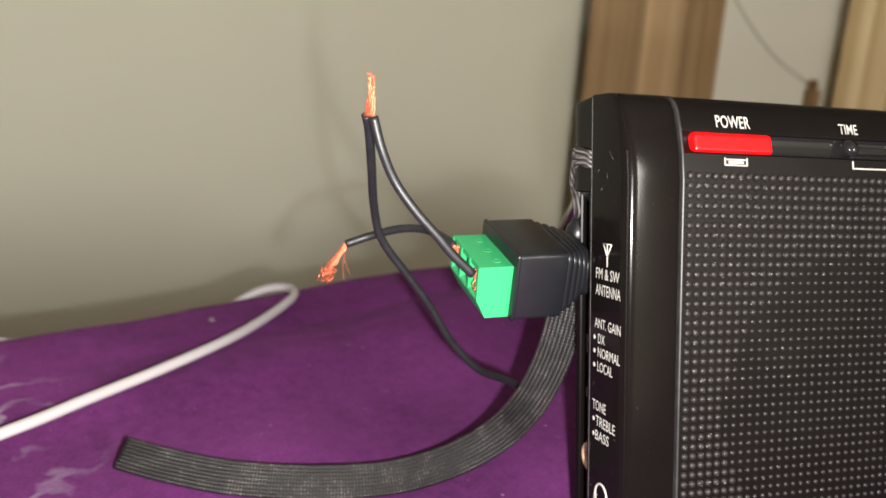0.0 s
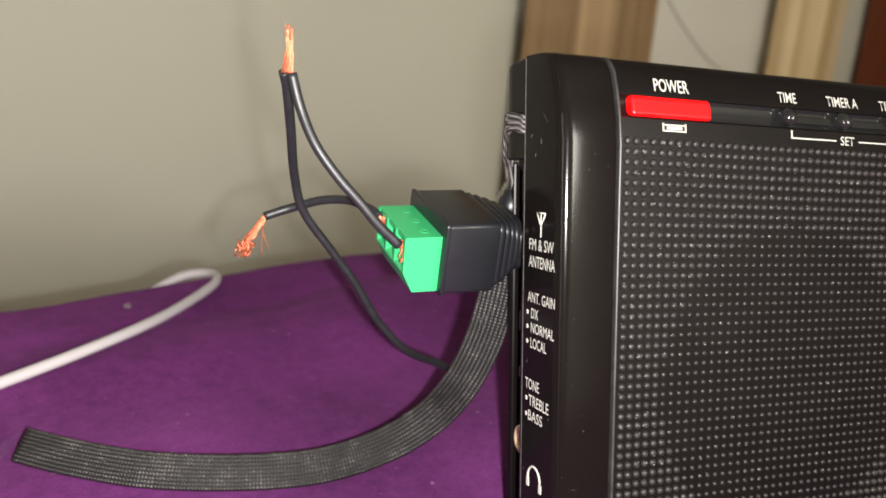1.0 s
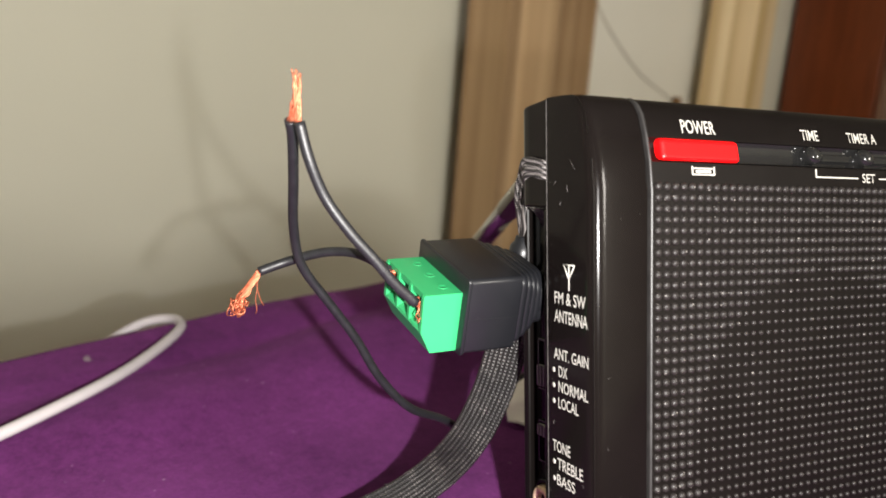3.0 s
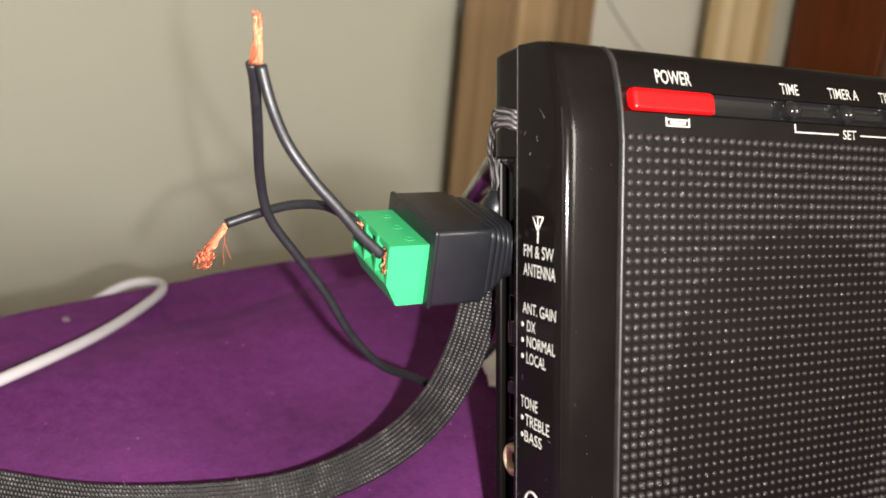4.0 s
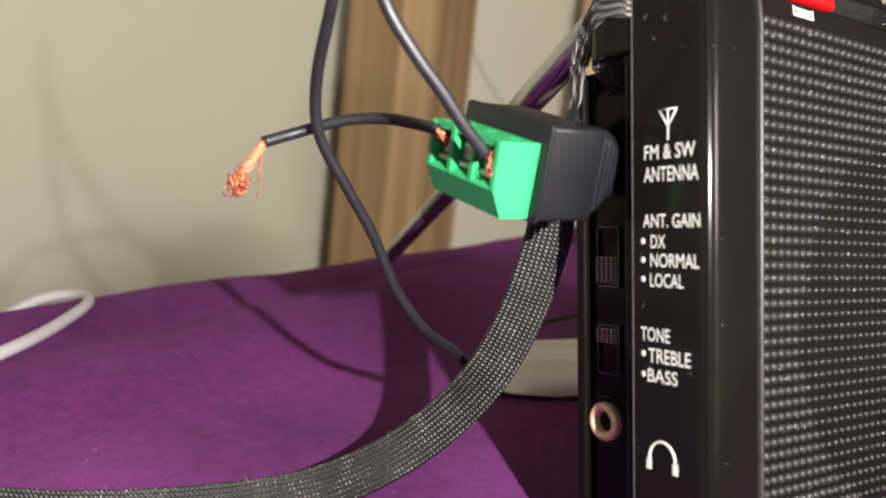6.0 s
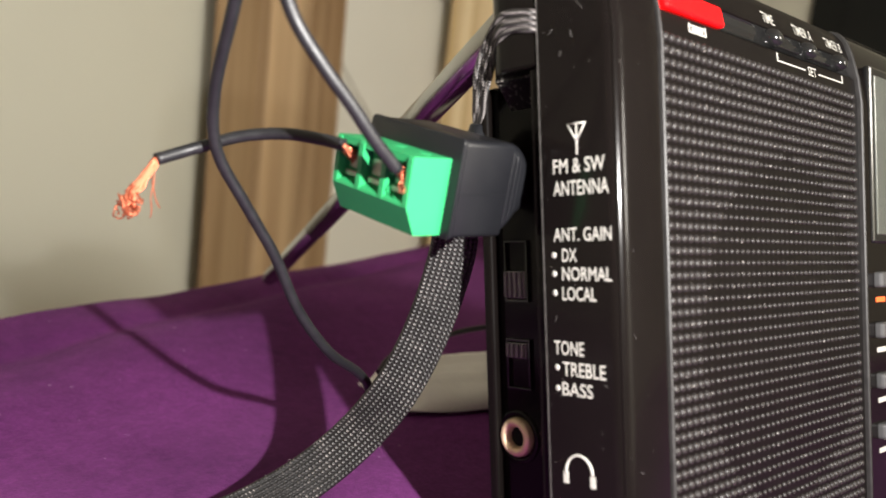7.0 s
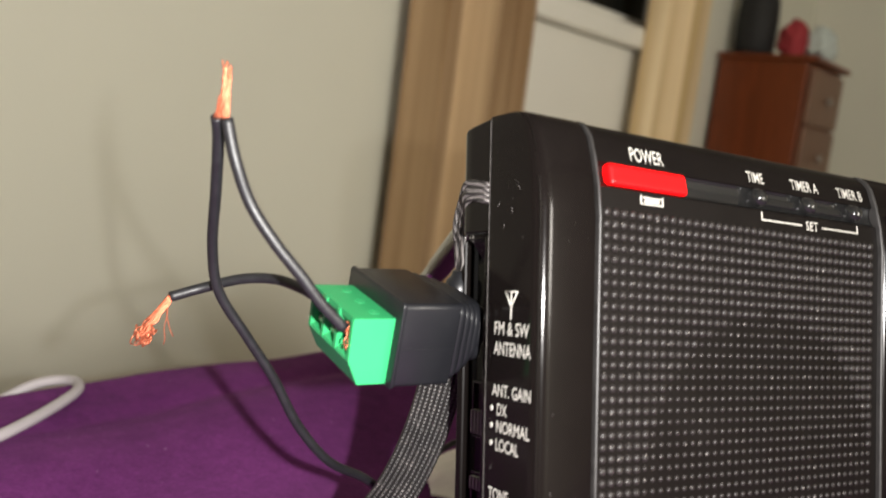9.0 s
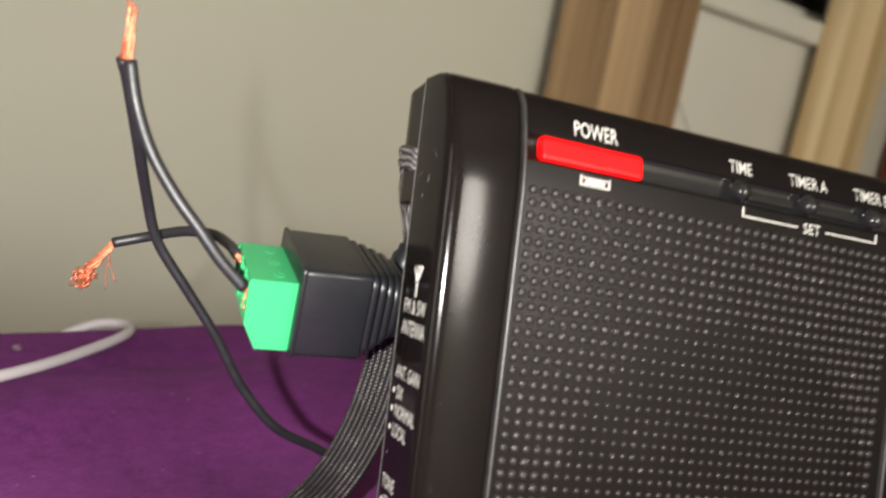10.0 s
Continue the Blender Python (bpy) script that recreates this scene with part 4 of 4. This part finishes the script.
# ---- the screw-terminal adapter in the antenna socket ----
def adapter():
    ob = tagged(new("terminal_adapter"), "black plug adapter with a green three-screw terminal block", "adapter")
    tilt = Matrix.Translation((0, 0.2385, 0.0690)) @ Matrix.Rotation(radians(6.0), 4, "X") @ Matrix.Translation((0, -0.2385, -0.0690))

    def apart(name, bm, material, parent, label="", smooth=False):
        bm.transform(tilt)
        return part(name, bm, material, parent, label, smooth)

    y0, y1, z0, z1 = 0.2278, 0.2500, 0.0606, 0.0751
    full = [(0.0815, z1), (0.0709, z1), (0.0706, z1 - 0.0006), (0.0708, 0.0658), (0.0736, z0), (0.0815, z0)]
    cut = [(0.0815, z1), (0.0709, z1), (0.0710, z1 - 0.0014), (0.0732, z1 - 0.0018), (0.0732, 0.0674), (0.0710, 0.0664), (0.0708, 0.0658), (0.0736, z0), (0.0815, z0)]
    slot, wall = 0.0058, (y1 - y0 - 3 * 0.0058) / 4
    pieces, y = [], y0
    for k in range(7):
        w = wall if k % 2 == 0 else slot
        pieces.append(prism_bm(full if k % 2 == 0 else cut, "y", y, y + w))
        y += w
    block = merge(*pieces)
    bmesh.ops.remove_doubles(block, verts=list(block.verts), dist=0.00002)
    green = apart("terminal_block", block, M_GREEN, ob, "bright green plastic terminal block")
    for k in range(3):
        yc = y0 + wall + slot / 2 + k * (slot + wall)
        # a tinned wire cage at the back of each mouth, with its clamp plate
        apart("clamp", merge(box_bm(0.0722, 0.0733, yc - 0.0024, yc + 0.0024, 0.0675, 0.0686, 0.0002), box_bm(0.0727, 0.0733, yc - 0.0021, yc + 0.0021, 0.0690, 0.0722, 0.0003)), M_METAL, green)
        apart("screw_hole", lathe_bm([(0.0013, -0.0002), (0.0013, 0.00002), (0.0012, 0.00009), (0.0010, 0.00009), (0.0009, 0.00003), (0.0, 0.00003)], pose(0.0770, yc, z1)), M_GREEN, green)
    # moulded black body: a rimmed block, then ribs that narrow towards the plug
    b = apart("body", round_box_bm(0.0806, 0.0946, 0.2256, 0.2520, 0.0604, 0.0789, 0.0011, 0.0004), M_BODY, ob)
    smooth_by_angle(b, 40)
    rim = apart("rim", round_box_bm(0.0802, 0.0812, 0.22525, 0.25235, 0.06005, 0.07925, 0.0011, 0.0003), M_BODY, b)
    smooth_by_angle(rim, 40)
    apart("seam", box_bm(0.0815, 0.0944, 0.22552, 0.22575, 0.06880, 0.06900), M_BODY, b)
    for k, (sy, sz) in enumerate(((0.0004, 0.0003), (0.0009, 0.0005), (0.0016, 0.0008), (0.0025, 0.0012), (0.0036, 0.0018))):
        x = 0.0948 + k * 0.0019
        rib = apart("rib", round_box_bm(x, x + 0.0014, 0.2256 + sy, 0.2520 - sy, 0.0604 + sz * 2.2, 0.0789 - sz, 0.0024 + 0.0008 * k, 0.0004), M_BODY, b)
        smooth_by_angle(rib, 40)
    apart("neck", round_box_bm(0.0944, 0.1045, 0.2298, 0.2478, 0.0634, 0.0762, 0.003, 0.0005), M_BODY, b)
    apart("plug", tube_bm([Vector((0.1040, 0.2383, 0.0694)), Vector((0.113, 0.2383, 0.0694))], 0.0042, 20), M_BODY, ob)
    return ob


adapter()


# ---- the loose wires ----
def wire(name, pts, label, ends, radius=0.00122):
    ob = tagged(new(name), label, "wire", "antenna wires")
    part("insulation", tube_bm(spline(pts), radius, 14), M_WIRE, ob)
    for bm in ends:
        part("copper_tuft", bm, M_COPPER, ob, "bare frayed copper strands")
    return ob


wire("antenna_wire", [(0.0446, 0.2386, 0.1107), (0.0466, 0.2372, 0.1029), (0.0501, 0.2364, 0.0948), (0.0552, 0.2342, 0.0875), (0.0606, 0.2325, 0.0814), (0.0650, 0.2315, 0.0762), (0.0704, 0.2308, 0.0711)],
     "black insulated wire clamped in the terminal, copper end bare",
     [strands_bm((0.0445, 0.2387, 0.1103), (-0.06, 0.02, 1), 30, 0.0114, 0.0002, 0.00015, 1), strands_bm((0.0698, 0.2309, 0.0716), (0.8, 0.10, -0.20), 30, 0.0052, 0.0016, 0.00019, 2), strands_bm((0.0712, 0.2303, 0.0708), (0.05, -0.2, -1), 8, 0.0046, 0.0007, 0.00016, 3)])
wire("antenna_wire", [(0.0432, 0.2406, 0.1108), (0.0446, 0.2431, 0.1068), (0.0475, 0.2513, 0.0962), (0.0514, 0.2630, 0.0816), (0.0552, 0.2676, 0.0704), (0.0630, 0.2686, 0.0596), (0.0712, 0.2690, 0.0485), (0.0795, 0.2704, 0.0353), (0.0898, 0.2714, 0.0242), (0.1036, 0.2772, 0.0158), (0.1116, 0.2815, 0.0090), (0.1135, 0.2835, 0.0020)],
     "black insulated wire drooping down to the purple sheet",
     [strands_bm((0.0432, 0.2405, 0.1105), (0.14, -0.20, 1), 14, 0.0088, 0.0, 0.00015, 4)])
wire("antenna_wire", [(0.0457, 0.2737, 0.0676), (0.0531, 0.2729, 0.0701), (0.0606, 0.2679, 0.0734), (0.0665, 0.2613, 0.0748), (0.0694, 0.2525, 0.0746), (0.0704, 0.2468, 0.0741)],
     "short black insulated wire ending in a frayed copper tuft",
     [curl_bm((0.0404, 0.2735, 0.0588), 0.0019, 54, 0.00017, 6, strands_bm((0.0459, 0.2737, 0.0678), (-0.46, 0.0, -0.88), 40, 0.0098, 0.0004, 0.00017, 5, (-0.0012, 0, 0))), strands_bm((0.0456, 0.2735, 0.0666), (0.02, 0, -1), 2, 0.0118, 0.0012, 0.00013, 8),
      strands_bm((0.0700, 0.2472, 0.0741), (0.75, -0.05, -0.45), 30, 0.0060, 0.0011, 0.00019, 7)])


# ---- the wrist strap ----
def ribbon_bm(pts, facing, width, thick, lobes):
    """A flat woven strap with rounded ribs along it; facing is the way that its flat side looks."""
    bm = bmesh.new()
    uvl = bm.loops.layers.uv.verify()
    n = lobes * 6
    rows, run, acc = [], [], 0.0
    for i, p in enumerate(pts):
        tan = (pts[min(i + 1, len(pts) - 1)] - pts[max(i - 1, 0)]).normalized()
        f = facing(i / (len(pts) - 1))
        f = (f - tan * f.dot(tan)).normalized()
        w = tan.cross(f)
        ring = []
        for sgn in (1, -1):
            for k in range(n + 1):
                s = k / n if sgn > 0 else 1 - k / n
                lob = abs(math.sin(math.pi * lobes * s))
                ring.append(bm.verts.new(p + w * (s - 0.5) * width + f * sgn * thick * (0.10 + 0.54 * math.sqrt(max(0.0, 1 - (2 * s - 1) ** 4)) + 0.36 * lob ** 0.7) * 0.5))
        rows.append(ring)
        if i:
            acc += (p - pts[i - 1]).length
        run.append(acc)
    m = len(rows[0])
    for i in range(len(rows) - 1):
        for k in range(m):
            k2 = (k + 1) % m
            fc = bm.faces.new((rows[i][k], rows[i][k2], rows[i + 1][k2], rows[i + 1][k]))
            fc.smooth = True
            for lo, uv in zip(fc.loops, ((run[i], k * width / n), (run[i], (k + 1) * width / n), (run[i + 1], (k + 1) * width / n), (run[i + 1], k * width / n))):
                lo[uvl].uv = uv
    bm.faces.new(rows[0][::-1])
    bm.faces.new(rows[-1])
    return bm


def strap():
    ob = tagged(new("wrist_strap"), "black braided wrist strap trailing from the radio onto the sheet", "strap")
    pts = spline([(0.1106, 0.2530, 0.0660), (0.1106, 0.2546, 0.0596), (0.1116, 0.2560, 0.0490), (0.1099, 0.2600, 0.0303), (0.1058, 0.2655, 0.0132), (0.0998, 0.2745, -0.0022), (0.0870, 0.2803, -0.0133), (0.0664, 0.2815, -0.0182),
                  (0.0411, 0.2852, -0.0190), (0.0144, 0.2938, -0.0190), (-0.0066, 0.3058, -0.0186), (-0.0221, 0.3166, -0.0178)], 12)
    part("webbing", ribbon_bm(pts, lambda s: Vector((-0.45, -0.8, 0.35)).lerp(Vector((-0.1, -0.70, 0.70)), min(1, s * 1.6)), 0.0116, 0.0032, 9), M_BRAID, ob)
    # loose fibres along the webbing
    rnd, fuzz = random.Random(17), bmesh.new()
    for k in range(170):
        i = rnd.randrange(4, len(pts) - 2)
        way = (pts[i + 1] - pts[i]).normalized()
        out = Vector((rnd.gauss(0, 1), rnd.gauss(-0.4, 1), rnd.gauss(0.3, 1)))
        out = (out - way * out.dot(way)).normalized()
        flat = (Vector((-0.2, -0.72, 0.66)) - way * Vector((-0.2, -0.72, 0.66)).dot(way)).normalized()
        base = pts[i] + way.cross(flat) * rnd.uniform(-0.0057, 0.0057) + flat * 0.0013
        ln = rnd.uniform(0.0006, 0.0019)
        tube_bm([base, base + out * ln * 0.5 + way * rnd.gauss(0, 0.0004), base + out * ln + way * rnd.gauss(0, 0.0008)], 0.000045, 4, fuzz)
    part("fuzz", fuzz, M_SCUFF, ob, "fine grey stray fibres")
    inv = LEAN_BACK
    for k in range(4):
        o = (k - 1.5) * 0.00112
        j = (0.0003, -0.0002, 0.0002, -0.0003)[k]
        loop = [inv @ Vector(p) for p in ((0.1012, 0.2046, 0.1431 + o), (0.0998, 0.2060, 0.1434 + o), (0.0994 + j, 0.2105, 0.1441 + o), (0.1000 + j, 0.2140, 0.1436 + o * 1.1), (0.1024, 0.2187 + o * 0.7, 0.1414 + o * 0.8),
                                         (0.1045 + j, 0.2232 + o, 0.1366 + o * 0.5), (0.1065 - j, 0.2264 + o, 0.1315), (0.1078, 0.2280 + o * 0.7, 0.1284), (0.1086, 0.2291 + o * 0.4, 0.1252))]
        part("cord", ply_bm(spline(loop, 22), 0.00064, 19 + k, 3), M_CORDB, ob)
    part("slide_knot", lathe_bm([(0.0, -0.006), (0.0036, -0.0056), (0.0037, -0.0016), (0.0033, 0.0006), (0.0024, 0.0016), (0.0021, 0.0030), (0.0017, 0.0032), (0.0, 0.0026)], Matrix.Translation((0.1088, 0.2488, 0.0772)), 20), M_BODY, ob, "", True)


strap()

# ---- things lying on the sheet ----
cable = tagged(link("white_cable", tube_bm(spline([(-0.22, 0.235, -0.018), (-0.14, 0.285, -0.018), (-0.0635, 0.3393, -0.0178), (-0.037, 0.3609, -0.0178), (-0.0052, 0.3868, -0.0176), (0.0250, 0.4150, -0.0174), (0.0475, 0.4440, -0.0172), (0.0590, 0.4650, -0.0172), (0.0570, 0.4790, -0.0180), (0.0430, 0.4850, -0.0215), (0.0200, 0.4860, -0.0330), (-0.0200, 0.4740, -0.0400), (-0.0600, 0.4580, -0.0340), (-0.0950, 0.4330, -0.0190), (-0.1400, 0.4080, -0.0180), (-0.2200, 0.3700, -0.0180)]), 0.0023, 14), M_CABLE), "white round cable lying in a bend on the purple sheet", "cable")


def tissue():
    """A folded white paper, soft edged."""
    bm = bmesh.new()
    bmesh.ops.create_grid(bm, x_segments=28, y_segments=18, size=0.5)
    for v in bm.verts:
        x, y = v.co.x, v.co.y
        edge = max(0.0, 1 - (abs(2 * x) ** 4 + abs(2 * y) ** 4))
        v.co.z = 0.009 * edge ** 0.5 + 0.0025 * noise.noise(Vector((x * 5, y * 7, 2)))
        v.co.x, v.co.y = x * 0.108, y * (0.056 + 0.02 * x) * max(0.25, 1 - abs(2 * x) ** 5) ** 0.5
    ob = link("folded_paper", bm, M_PAPER, None, "", True)
    ob.matrix_world = pose(0.222, 0.334, -0.0225, 0, 0, -17)
    md = ob.modifiers.new("thick", "SOLIDIFY")
    md.thickness = 0.0012
    return tagged(ob, "folded white paper tissue lying on the sheet behind the radio", "tissue")


tissue()
thin = tagged(link("thin_black_cable", tube_bm(spline([(0.160, 0.3335, -0.0085), (0.170, 0.339, -0.0055), (0.190, 0.345, -0.004), (0.240, 0.350, -0.004), (0.30, 0.345, -0.015)]), 0.0011, 10), M_WIRE), "thin black cable running over the white paper", "cable")


def lint():
    """A small pale ball of fluff caught on the sheet."""
    rnd = random.Random(21)
    bm = bmesh.new()
    for k in range(26):
        c = Vector([rnd.gauss(0, 0.0009) for _ in range(3)])
        a = Vector([rnd.gauss(0, 1) for _ in range(3)]).normalized()
        b = a.orthogonal().normalized()
        tube_bm([c + (a * math.cos(i * 0.6) + b * math.sin(i * 0.6)) * 0.0011 for i in range(6)], 0.00022, 5, bm)
    ob = link("lint", bm, M_LINT)
    ob.location, ob.scale = (0.0152, 0.4420, -0.0198), (0.7, 0.7, 0.7)
    return tagged(ob, "tiny pale ball of lint on the purple sheet", "lint")


lint()
grille()
